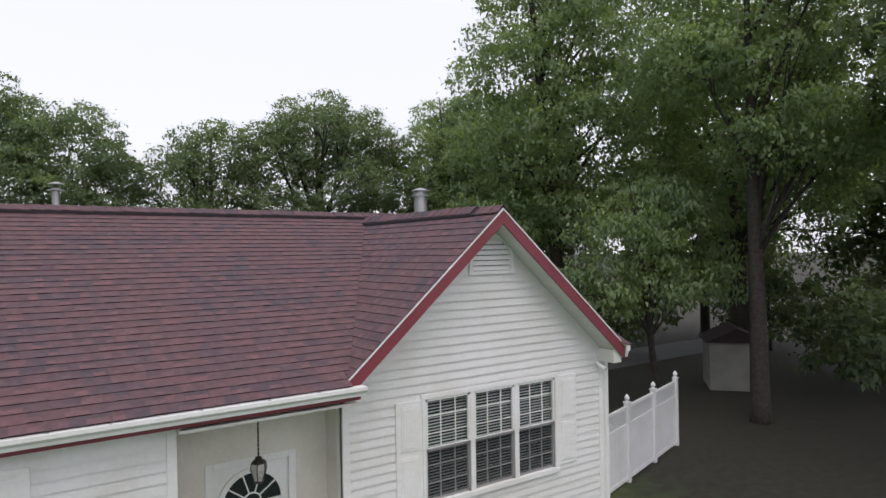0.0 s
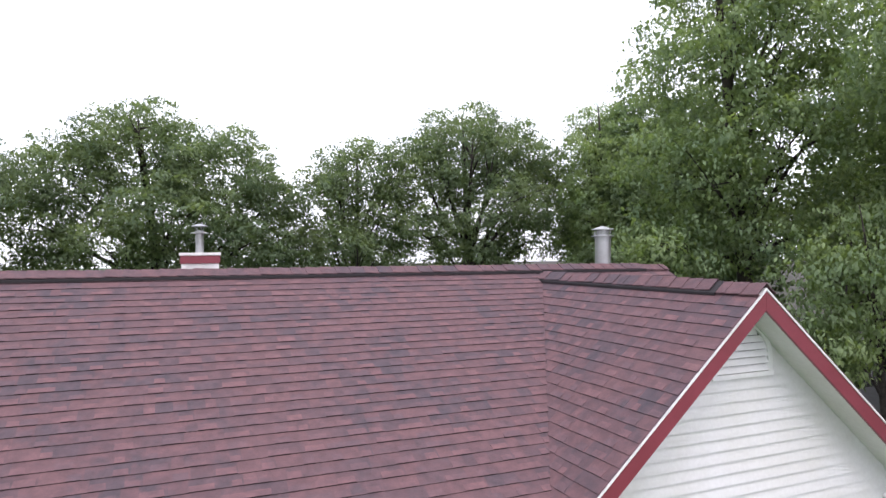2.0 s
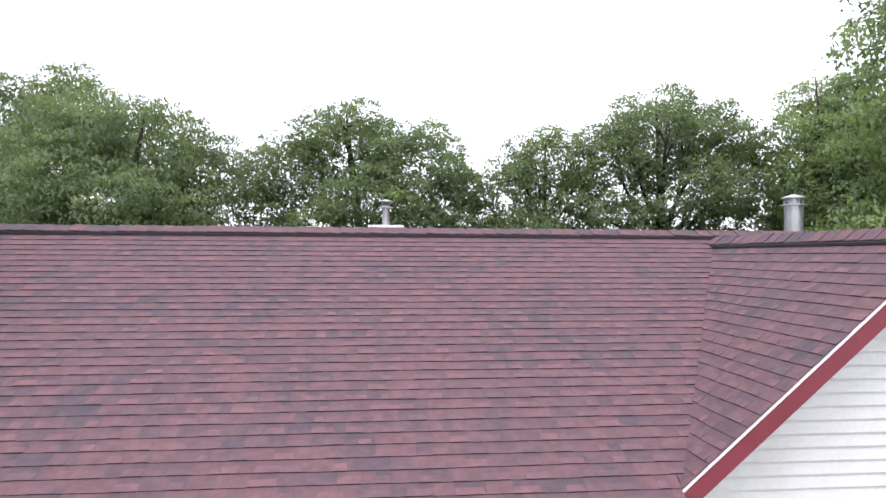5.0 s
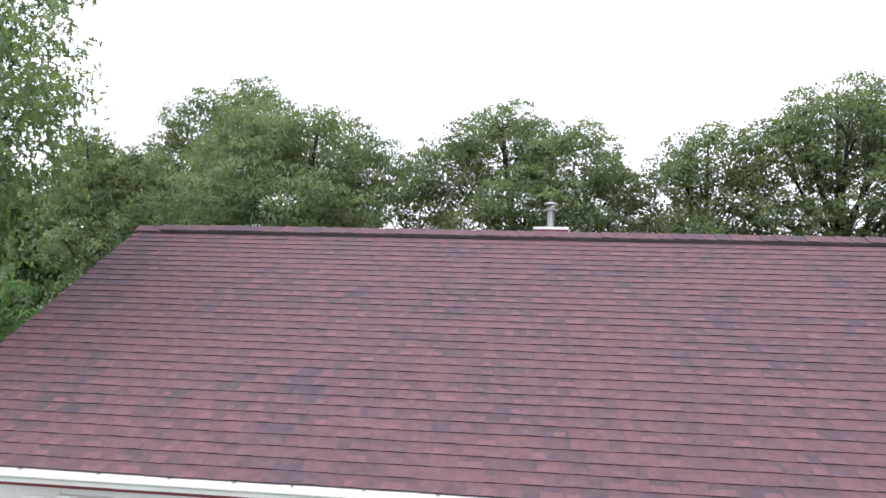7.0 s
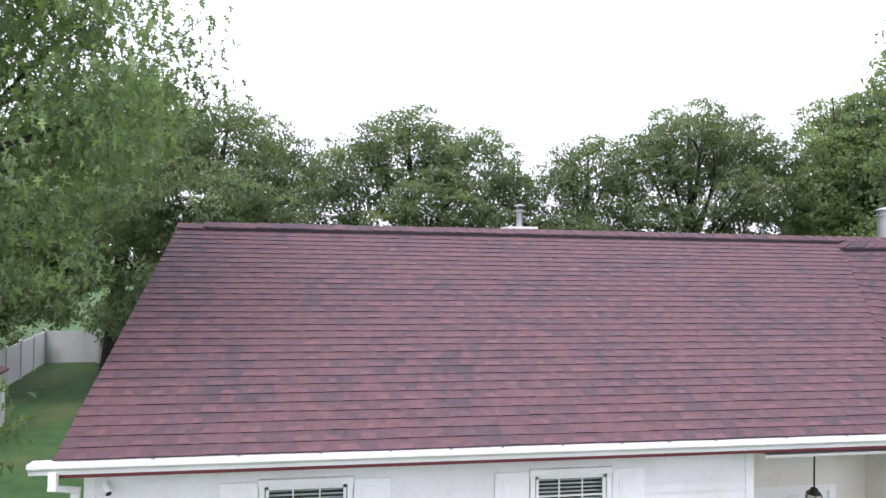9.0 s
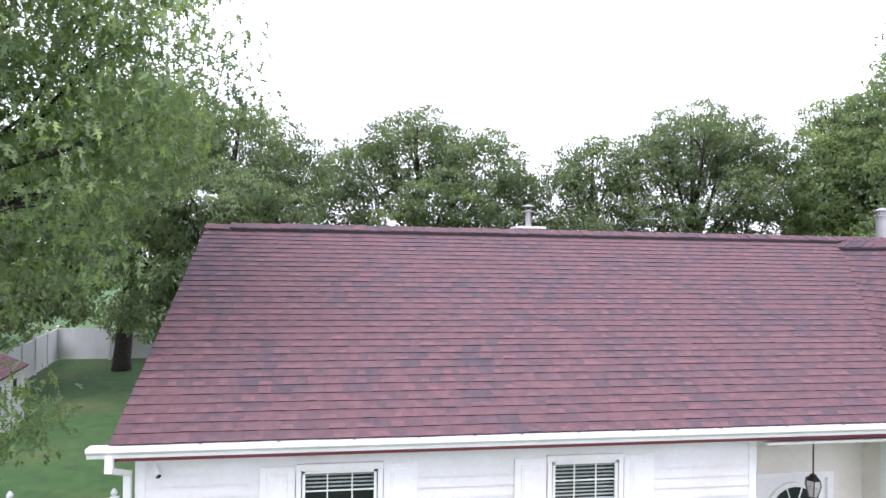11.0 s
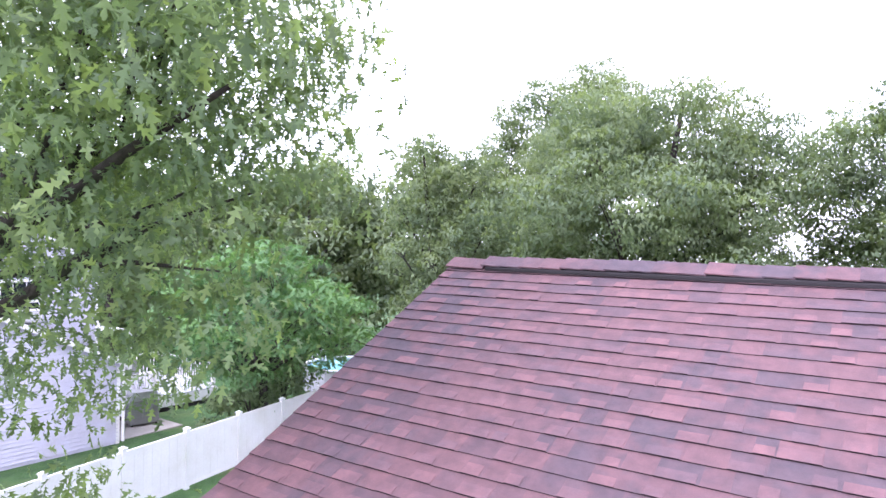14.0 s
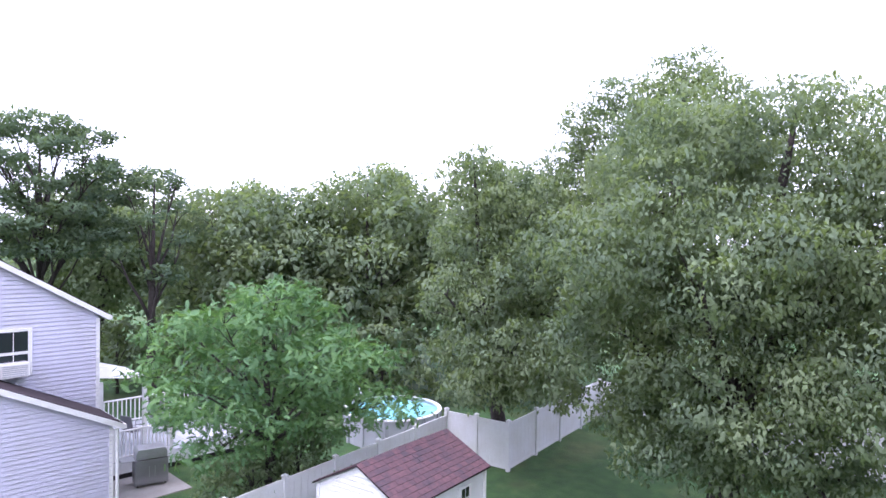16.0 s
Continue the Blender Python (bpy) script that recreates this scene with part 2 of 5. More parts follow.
# ---------------------------------------------------------------- builders
class Shape:
    """Vertices and faces of one mesh, with a material slot for each face."""

    def __init__(self):
        self.v, self.f, self.m = [], [], []

    def poly(self, pts, slot=0):
        n = len(self.v)
        self.v += [tuple(p) for p in pts]
        self.f.append(tuple(range(n, n + len(pts))))
        self.m.append(slot)

    def hexa(self, p, slot=0, front=None):
        """Eight corners: four below, counter-clockwise from above, then four above."""
        n = len(self.v)
        self.v += [tuple(q) for q in p]
        for k, q in enumerate(((3, 2, 1, 0), (4, 5, 6, 7), (0, 1, 5, 4), (1, 2, 6, 5), (2, 3, 7, 6), (3, 0, 4, 7))):
            self.f.append(tuple(n + i for i in q))
            self.m.append(front if (front is not None and k == 2) else slot)

    def box(self, x0, x1, y0, y1, z0, z1, slot=0):
        self.hexa([(x0, y0, z0), (x1, y0, z0), (x1, y1, z0), (x0, y1, z0), (x0, y0, z1), (x1, y0, z1), (x1, y1, z1), (x0, y1, z1)], slot)

    def prism(self, outline, y0, y1, slot=0):
        """An outline in x and z, counter-clockwise seen from -y, drawn out from y0 to y1."""
        n, k = len(self.v), len(outline)
        self.v += [(x, y0, z) for x, z in outline] + [(x, y1, z) for x, z in outline]
        self.f += [tuple(n + i for i in range(k)), tuple(n + k + i for i in reversed(range(k)))]
        self.f += [(n + i, n + i + k, n + (i + 1) % k + k, n + (i + 1) % k) for i in range(k)]
        self.m += [slot] * (k + 2)

    def lathe(self, profile, x, y, z, sides=20, slot=0):
        """Radii and heights turned round an upright axis."""
        n, k = len(self.v), len(profile)
        for r, h in profile:
            self.v += [(x + r * math.cos(2 * math.pi * i / sides), y + r * math.sin(2 * math.pi * i / sides), z + h) for i in range(sides)]
        for j in range(k - 1):
            for i in range(sides):
                a, b = n + j * sides + i, n + j * sides + (i + 1) % sides
                self.f.append((a, b, b + sides, a + sides))
                self.m.append(slot)
        self.f += [tuple(n + i for i in reversed(range(sides))), tuple(n + (k - 1) * sides + i for i in range(sides))]
        self.m += [slot] * 2

    def tube(self, pts, radii, sides=8, slot=0):
        n = len(self.v)
        pts = [Vector(p) for p in pts]
        for i, p in enumerate(pts):
            d = (pts[min(i + 1, len(pts) - 1)] - pts[max(i - 1, 0)]).normalized()
            a = d.cross(Vector((0.31, 0.17, 0.93)) if abs(d.z) < 0.9 else Vector((1, 0, 0))).normalized()
            b = d.cross(a)
            for k in range(sides):
                w = 2 * math.pi * k / sides
                self.v.append(tuple(p + (a * math.cos(w) + b * math.sin(w)) * radii[i]))
        for i in range(len(pts) - 1):
            for k in range(sides):
                p, q = n + i * sides + k, n + i * sides + (k + 1) % sides
                self.f.append((p, q, q + sides, p + sides))
                self.m.append(slot)
        self.f += [tuple(n + k for k in reversed(range(sides))), tuple(n + (len(pts) - 1) * sides + k for k in range(sides))]
        self.m += [slot] * 2

    def mesh(self, name, mats):
        me = bpy.data.meshes.new(name)
        me.from_pydata(self.v, [], self.f)
        for m in mats:
            me.materials.append(m)
        if len(mats) > 1:
            me.polygons.foreach_set("material_index", self.m)
        me.update()
        return me


def part(name, shape, mats, parent, label="", bevel=0.0, smooth=False):
    me = shape if isinstance(shape, bpy.types.Mesh) else shape.mesh(name, mats if isinstance(mats, (list, tuple)) else [mats])
    ob = new(name, me)
    ob.parent = parent
    if label:
        ob["label"] = label
    if smooth:
        me.shade_smooth()
    if bevel:
        b = ob.modifiers.new("bevel", "BEVEL")
        b.width, b.segments, b.limit_method = bevel, 2, "ANGLE"
    return ob


def thing(name, at, label, category, group="", kind=""):
    ob = new(name)
    ob.matrix_world = at if isinstance(at, Matrix) else Matrix.Translation(at)
    ob.empty_display_size = 0.1
    return tagged(ob, label, category, group, kind)


def leaf_mesh(name, centres, outward, tilt, size, outline, material, rng, droop=0.3):
    """Many leaves as one mesh. outline: points of one leaf in its own plane, length along y; a fold along the midrib."""
    n, k = len(centres), len(outline)
    yaw = rng.uniform(0, 2 * np.pi, n)
    pitch = rng.normal(-droop, tilt, n)
    roll = rng.normal(0, 0.6, n)
    s = size * rng.uniform(0.65, 1.25, n)
    ax = np.stack([np.cos(yaw) * np.cos(pitch), np.sin(yaw) * np.cos(pitch), np.sin(pitch)], 1)
    side = np.stack([-np.sin(yaw), np.cos(yaw), np.zeros(n)], 1)
    up = np.cross(ax, side)
    side, up = side * np.cos(roll)[:, None] + up * np.sin(roll)[:, None], up * np.cos(roll)[:, None] - side * np.sin(roll)[:, None]
    o = np.array(outline, float)
    bend = 0.35 * np.abs(o[:, 0]) - 0.25 * o[:, 1] ** 2
    v = centres[:, None] + s[:, None, None] * (o[None, :, 1, None] * ax[:, None] + o[None, :, 0, None] * side[:, None] + bend[None, :, None] * up[:, None])
    away = (up * outward).sum(1) > 0
    v[away] = v[away][:, ::-1]
    soft = np.where(away[:, None], up, -up) * 0.25 + outward * 0.9
    soft /= np.linalg.norm(soft, axis=1)[:, None]
    me = bpy.data.meshes.new(name)
    me.vertices.add(n * k)
    me.vertices.foreach_set("co", v.astype(np.float32).ravel())
    me.loops.add(n * k)
    me.loops.foreach_set("vertex_index", np.arange(n * k, dtype=np.int32))
    me.polygons.add(n)
    me.polygons.foreach_set("loop_start", np.arange(0, n * k, k, dtype=np.int32))
    me.materials.append(material)
    me.update(calc_edges=True)
    me.polygons.foreach_set("use_smooth", np.ones(n, dtype=bool))
    me.normals_split_custom_set_from_vertices(np.repeat(soft, k, axis=0).astype(np.float32))
    return me


DIAMOND = [(0, 0), (0.26, 0.45), (0, 1), (-0.26, 0.45)]
LOBED = [(0.0, 0.0), (0.03, 0.18), (0.24, 0.30), (0.05, 0.36), (0.33, 0.68), (0.05, 0.62), (0.13, 0.86), (0.0, 1.0),
         (-0.13, 0.86), (-0.05, 0.62), (-0.33, 0.68), (-0.05, 0.36), (-0.24, 0.30), (-0.03, 0.18)]


def crown_points(lobes, per_m2, spread, each, rng, inner=0.55, flat=0.5):
    """Leaf places: clusters scattered through the outer shells of ellipsoid lobes (x, y, z, rx, ry, rz)."""
    out, away = [], []
    for x, y, z, rx, ry, rz in lobes:
        area = 4 * np.pi * ((rx * ry) ** 1.6 / 3 + (rx * rz) ** 1.6 / 3 + (ry * rz) ** 1.6 / 3) ** (1 / 1.6)
        n = max(6, int(area * per_m2))
        d = rng.normal(size=(n, 3))
        d /= np.linalg.norm(d, axis=1)[:, None]
        r = inner + (1.04 - inner) * rng.uniform(0, 1, n) ** 0.6
        c = np.array([x, y, z]) + d * r[:, None] * np.array([rx, ry, rz])
        keep = (d[:, 2] > -0.75) | (rng.uniform(size=n) < 0.4)
        q = np.repeat(c[keep], each, axis=0)
        w = rng.normal(size=q.shape) * spread * np.array([1, 1, flat])
        out.append(q + w)
        g = np.repeat(d[keep], each, axis=0) + 0.25 * w / spread * np.array([1, 1, 1.6]) + np.array([0, 0, 0.35])
        away.append(g / np.linalg.norm(g, axis=1)[:, None])
    return np.concatenate(out), np.concatenate(away)


def billow(cx, cy, cz, rx, ry, rz, count, rng, size=(0.22, 0.40)):
    """A crown's lobes: a core and rounded boughs round it."""
    lobes = [(cx, cy, cz, rx * 0.55, ry * 0.55, rz * 0.6)]
    for i in range(count):
        h = 1 - 1.75 * (i + 0.5) / count
        a = i * 2.399963 + rng.uniform(-0.4, 0.4)
        w = math.sqrt(max(0.0, 1 - h * h))
        k, s = rng.uniform(0.66, 0.84), rng.uniform(*size)
        lobes.append((cx + rx * k * w * math.cos(a), cy + ry * k * w * math.sin(a), cz + rz * k * h, rx * s, ry * s, rz * s * 0.85))
    return lobes


def tree(at, lobes, material, label, rng, trunk_r=0.22, leaf=0.18, per_m2=7.0, spread=0.18, each=12, outline=DIAMOND, group="trees round the plot",
         name="tree", category="tree", droop=0.3, fork=0.35, inner=0.78, lean=(0, 0), limbs=9, boughs=()):
    x, y = at
    root = thing(name, (x, y, GR), label, category, group)
    low = min(l[2] - l[5] for l in lobes)
    top = max(l[2] for l in lobes)
    big = lobes[0]
    s = Shape()
    spine = [(lean[0] * h * h + 0.12 * math.sin(3 * h + x), lean[1] * h * h + 0.12 * math.cos(2.6 * h + y), top * h) for h in np.linspace(0, 1, 9)]
    tip = Vector((big[0] - x, big[1] - y, 0))
    spine = [(a + tip.x * h, b + tip.y * h, c) for (a, b, c), h in zip(spine, np.linspace(0, 1, 9))]
    s.tube([(spine[0][0], spine[0][1], -0.60)] + spine, [trunk_r * 1.5] + [trunk_r * (1.25 - 1.15 * h) for h in np.linspace(0, 1, 9)], 10)
    order = sorted(lobes[1:], key=lambda l: -l[3])[:limbs]
    for l in order:
        h = min(0.9, max(fork * 0.8, (l[2] - 1.5) / max(top, 1) * rng.uniform(0.55, 0.8)))
        k = h * 8
        i = int(k)
        p0 = Vector(spine[i]).lerp(Vector(spine[min(8, i + 1)]), k - i)
        p3 = Vector((l[0] - x, l[1] - y, l[2]))
        mid = p0.lerp(p3, 0.5) + Vector((rng.uniform(-.3, .3), rng.uniform(-.3, .3), 0.25))
        r = trunk_r * rng.uniform(0.28, 0.45)
        s.tube([p0, p0.lerp(mid, 0.5) + Vector((0, 0, 0.1)), mid, mid.lerp(p3, 0.5), p3], [r, r * .8, r * .62, r * .42, r * .2], 7)
        for _ in range(4):
            e = p3 + Vector((rng.uniform(-1, 1) * l[3], rng.uniform(-1, 1) * l[4], rng.uniform(-.6, .9) * l[5])) * 0.8
            b = mid.lerp(p3, rng.uniform(0.1, 0.9))
            s.tube([b, b.lerp(e, 0.5) + Vector((0, 0, 0.12)), e], [r * .32, r * .2, r * .07], 5)
    for pts, r in boughs:
        s.tube([(a - x, b - y, c) for a, b, c in pts], [r * (1 - 0.85 * i / (len(pts) - 1)) for i in range(len(pts))], 8)
    part("trunk", s, BARK, root, "dark rough bark", smooth=True).location.z = -GR
    pts, away = crown_points(lobes, per_m2, spread, each, rng, inner)
    pts = pts - np.array([x, y, 0])
    part("crown", leaf_mesh("crown", pts, away, 0.55, leaf, outline, material, rng, droop), material, root).location.z = -GR
    return root

# ---------------------------------------------------------------- ground
def ground_sheet():
    s = Shape()
    xs = [-400, -120, -60, -40, -20, 0, 20, 40, 60, 120, 400]
    for a, b in zip(xs, xs[1:]):
        for c, d in zip(xs, xs[1:]):
            s.poly([(a, c, GR), (b, c, GR), (b, d, GR), (a, d, GR)])
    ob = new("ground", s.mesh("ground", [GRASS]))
    tagged(ob, "green mown lawn reaching under the trees", "lawn", "", "structure")


ground_sheet()

# ---------------------------------------------------------------- the house: its main lines
EAVE_Y, EAVE_Z, RIDGE_Y, BACK_Y = 6.93, 3.17, 11.28, 15.63
ROOF_L, ROOF_R = -5.45, 8.42
WALL_Y, GABLE_Y, RAKE_Y = 7.22, 7.39, 7.02
GX, GZ, GHALF, GEAVE = 5.91, 5.29, 2.49, 3.15
GSLOPE = (GZ - GEAVE) / GHALF


def ridge_z(x):
    return 5.455 - 0.0045 * (x + 5.41)


def main_z(x, y):
    k = (y - EAVE_Y) / (RIDGE_Y - EAVE_Y)
    return EAVE_Z + (ridge_z(x) - EAVE_Z) * k


def gable_z(x):
    return GZ - GSLOPE * abs(x - GX)


def valley_x(y):
    """Where the gable's left slope meets the main slope."""
    return GX - (GZ - main_z(GX - 1, y)) / GSLOPE


house = thing("house", (0, 0, 0), "single-storey house with white vinyl siding, maroon shingle roof and maroon fascia", "house")

# roof decks
deck = Shape()
T = 0.05
for x0, x1 in ((ROOF_L, 3.4), (3.4, ROOF_R)):
    y0 = EAVE_Y + .05 if x1 < 4 else 7.5
    deck.hexa([(x0, y0, main_z(x0, y0) - T - .03), (x1, y0, main_z(x1, y0) - T - .03), (x1, RIDGE_Y, ridge_z(x1) - T - .03), (x0, RIDGE_Y, ridge_z(x0) - T - .03),
               (x0, y0, main_z(x0, y0) - .03), (x1, y0, main_z(x1, y0) - .03), (x1, RIDGE_Y, ridge_z(x1) - .03), (x0, RIDGE_Y, ridge_z(x0) - .03)])
deck.hexa([(ROOF_L, RIDGE_Y, ridge_z(ROOF_L) - .08), (ROOF_R, RIDGE_Y, ridge_z(ROOF_R) - .08), (ROOF_R, BACK_Y, EAVE_Z - .08), (ROOF_L, BACK_Y, EAVE_Z - .08),
           (ROOF_L, RIDGE_Y, ridge_z(ROOF_L) - .03), (ROOF_R, RIDGE_Y, ridge_z(ROOF_R) - .03), (ROOF_R, BACK_Y, EAVE_Z - .03), (ROOF_L, BACK_Y, EAVE_Z - .03)])
for sgn in (-1, 1):
    xe = GX + sgn * GHALF
    a = [(xe, RAKE_Y + .02, GEAVE - .08), (GX, RAKE_Y + .02, GZ - .08), (GX, 10.95, GZ - .08), (xe, 7.2 if sgn < 0 else 10.9, GEAVE - .08)]
    if sgn > 0:
        a = [a[1], a[0], a[3], a[2]]
    deck.hexa(a + [(x, y, z + .05) for x, y, z in a])
roof = part("roof", deck, DARK, house, "maroon and slate laminated asphalt shingles")

# fascia, drip edges, soffits
s = Shape()
s.box(ROOF_L + .04, 3.62, EAVE_Y + .01, EAVE_Y + .035, 2.965, 3.12)
part("fascia", s, RED, house, "maroon painted fascia under the gutter")
s = Shape()
s.box(ROOF_L + .05, 1.62, EAVE_Y + .036, WALL_Y - .01, 2.955, 2.975)
part("soffit", s, SOFFIT, house)
for sgn in (-1, 1):
    def rake_board(w0, w1, y0, y1, extra=0.0):
        b = Shape()
        xe = GX + sgn * (GHALF + extra)
        pts = [(xe, GEAVE - w0 - extra * GSLOPE), (GX, GZ - w0), (GX, GZ - w1), (xe, GEAVE - w1 - extra * GSLOPE)]
        b.prism(pts if sgn > 0 else pts[::-1], y0, y1)
        return b
    part("rake_board", rake_board(0.038, 0.235, RAKE_Y - .012, RAKE_Y + .02), RED, house, "maroon painted rake board", 0.003)
    part("drip_edge", rake_board(0.016, 0.040, RAKE_Y - .022, RAKE_Y + .03), TRIM, house, "white metal drip edge")
    part("gable_soffit", rake_board(0.20, 0.222, RAKE_Y + .021, GABLE_Y + .01), SOFFIT, house, "white vented soffit panels")
# rake trim on the left end of the main roof
s = Shape()
for y0, y1 in ((EAVE_Y + .01, RIDGE_Y), (RIDGE_Y, BACK_Y)):
    z0 = main_z(ROOF_L, y0) if y0 < RIDGE_Y else ridge_z(ROOF_L)
    z1 = ridge_z(ROOF_L) if y0 < RIDGE_Y else EAVE_Z
    s.hexa([(ROOF_L + .03, y0, z0 - .20), (ROOF_L + .05, y0, z0 - .20), (ROOF_L + .05, y1, z1 - .20), (ROOF_L + .03, y1, z1 - .20),
            (ROOF_L + .03, y0, z0 - .03), (ROOF_L + .05, y0, z0 - .03), (ROOF_L + .05, y1, z1 - .03), (ROOF_L + .03, y1, z1 - .03)])
part("side_rake_board", s, RED, house)


def gutter(x0, x1, y_back, z_top, parent):
    """An open K-style trough along x with end caps."""
    s = Shape()
    prof = [(0, 0), (0, -.105), (-.068, -.105), (-.075, -.07), (-.112, -.035), (-.112, 0.004), (-.100, 0.004), (-.100, -.03), (-.065, -.062),
            (-.06, -.097), (-.008, -.097), (-.008, 0)]
    n = len(prof)
    for x in (x0, x1):
        s.v += [(x, y_back + a, z_top + b) for a, b in prof]
    for i in range(n):
        j = (i + 1) % n
        s.f.append((i, j, n + j, n + i))
        s.m.append(0)
    for x in (x0, x1 - .004):
        s.prism([(0, 0), (.004, 0), (.004, .1), (0, .1)], 0, 0.001)
        s.v, s.f, s.m = s.v[:-8], s.f[:-6], s.m[:-6]
        outline = [(0, 0), (0, -.105), (-.068, -.105), (-.075, -.07), (-.112, -.035), (-.112, .004)]
        k = len(s.v)
        s.v += [(x, y_back + a, z_top + b) for a, b in outline] + [(x + .004, y_back + a, z_top + b) for a, b in outline]
        s.f += [tuple(k + i for i in range(6)), tuple(k + 6 + i for i in reversed(range(6)))]
        s.f += [(k + i, k + (i + 1) % 6, k + 6 + (i + 1) % 6, k + 6 + i) for i in range(6)]
        s.m += [0] * 8
    return part("gutter", s, TRIM, parent, "white aluminium gutter")


main_gutter = gutter(ROOF_L - .20, 3.66, EAVE_Y + .008, 3.125, house)
s = Shape()
s.hexa([(ROOF_L - .19, EAVE_Y - .098, 3.118), (3.65, EAVE_Y - .098, 3.118), (3.65, EAVE_Y + .006, 3.132), (ROOF_L - .19, EAVE_Y + .006, 3.132),
        (ROOF_L - .19, EAVE_Y - .098, 3.121), (3.65, EAVE_Y - .098, 3.121), (3.65, EAVE_Y + .006, 3.135), (ROOF_L - .19, EAVE_Y + .006, 3.135)])
part("gutter_cover", s, TRIM, main_gutter, "white metal gutter cover")
rng = np.random.default_rng(5)
hx = -4.6
hanger = Shape()
hanger.box(-.014, .014, EAVE_Y - .060, EAVE_Y - .025, 3.126, 3.138)
hanger_mesh = hanger.mesh("hanger", [GALV])
while hx < 3.5:
    h = part("hanger", hanger_mesh, None, main_gutter)
    h.location.x = hx
    hx += rng.uniform(0.5, 0.82)
# short gutter on the right eave of the gable, seen from its end
s = Shape()
s.box(8.40, 8.51, RAKE_Y - .03, 10.9, 3.03, 3.13)
s.box(8.395, 8.515, RAKE_Y - .032, 10.9, 3.115, 3.135)
part("side_gutter", s, TRIM, house, "white aluminium gutter", 0.006)
s = Shape()
s.box(8.18, 8.36, RAKE_Y + .03, GABLE_Y + .02, 2.86, 3.07)
part("eave_return", s, SOFFIT, house, bevel=0.004)


def downspout(pts, name="downspout"):
    s = Shape()
    for a, b in zip(pts, pts[1:]):
        a, b = Vector(a), Vector(b)
        d = (b - a).normalized()
        u = (Vector((1, 0, 0)) if abs(d.x) < 0.9 else Vector((0, 1, 0))) * 0.037
        w = d.cross(u).normalized() * 0.028
        a, b = a - d * .02, b + d * .02
        s.hexa([a - u - w, a + u - w, a + u + w, a - u + w, b - u - w, b + u - w, b + u + w, b - u + w])
    return part(name, s, TRIM, house, "white metal downspout", 0.006)


downspout([(-5.44, 6.87, 3.03), (-5.44, 6.87, 2.90), (-5.36, 7.16, 2.78), (-5.36, 7.16, 0.1)])
downspout([(8.45, 7.03, 3.03), (8.45, 7.05, 2.96), (8.30, 7.34, 2.86), (8.30, 7.34, 0.1)])


# ---------------------------------------------------------------- walls with siding
def cut(spans, a, b):
    out = []
    for p, q in spans:
        if b <= p or a >= q:
            out.append((p, q))
        else:
            if a > p:
                out.append((p, a))
            if b < q:
                out.append((b, q))
    return out


def siding(parent, x0, x1, z0, z1, expose, holes, material, y=0.0, top=None, length=3.8, rng=np.random.default_rng(8)):
    """Lapped boards on a wall in the plane y, each board a piece. top(x): the wall's upper edge, where it is not level."""
    z = z0
    while z < z1 - 0.01:
        a, b = x0, x1
        zt = min(z + expose, z1)
        spans = [(a, b)]
        for hx0, hx1, hz0, hz1 in holes:
            if z < hz1 - .02 and zt > hz0 + .02:
                spans = cut(spans, hx0, hx1)
        for p, q in spans:
            pieces = [p]
            while q - pieces[-1] > length * 1.3:
                pieces.append(pieces[-1] + length * rng.uniform(0.7, 1.0))
            pieces.append(q)
            for u, v in zip(pieces, pieces[1:]):
                if top is None:
                    cor = (u, v, u, v)
                else:
                    lo = [max(u, top(z)[0]), min(v, top(z)[1])]
                    hi = [max(u, top(zt)[0]), min(v, top(zt)[1])]
                    if lo[1] - lo[0] < .04:
                        continue
                    if hi[1] < hi[0]:
                        hi = [(hi[0] + hi[1]) / 2] * 2
                    cor = (lo[0], lo[1], hi[0], hi[1])
                s = Shape()
                w = rng.uniform(-.0008, .0008)
                s.hexa([(cor[0], y - .027 + w, z), (cor[1], y - .027 + w, z), (cor[1], y, z), (cor[0], y, z),
                        (cor[2], y - .006, zt), (cor[3], y - .006, zt), (cor[3], y, zt), (cor[2], y, zt)])
                part("siding_board", s, material, parent)
        z += expose


def slab(name, x0, x1, y0, y1, z0, z1, material, parent, holes=()):
    """A wall along x with rectangular openings through it."""
    s = Shape()
    xs = sorted({x0, x1, *[h[0] for h in holes], *[h[1] for h in holes]})
    for a, b in zip(xs, xs[1:]):
        zs = [(z0, z1)]
        for h in holes:
            if h[0] <= a and b <= h[1]:
                zs = cut(zs, h[2], h[3])
        for p, q in zs:
            s.box(a, b, y0, y1, p, q)
    return part(name, s, material, parent)


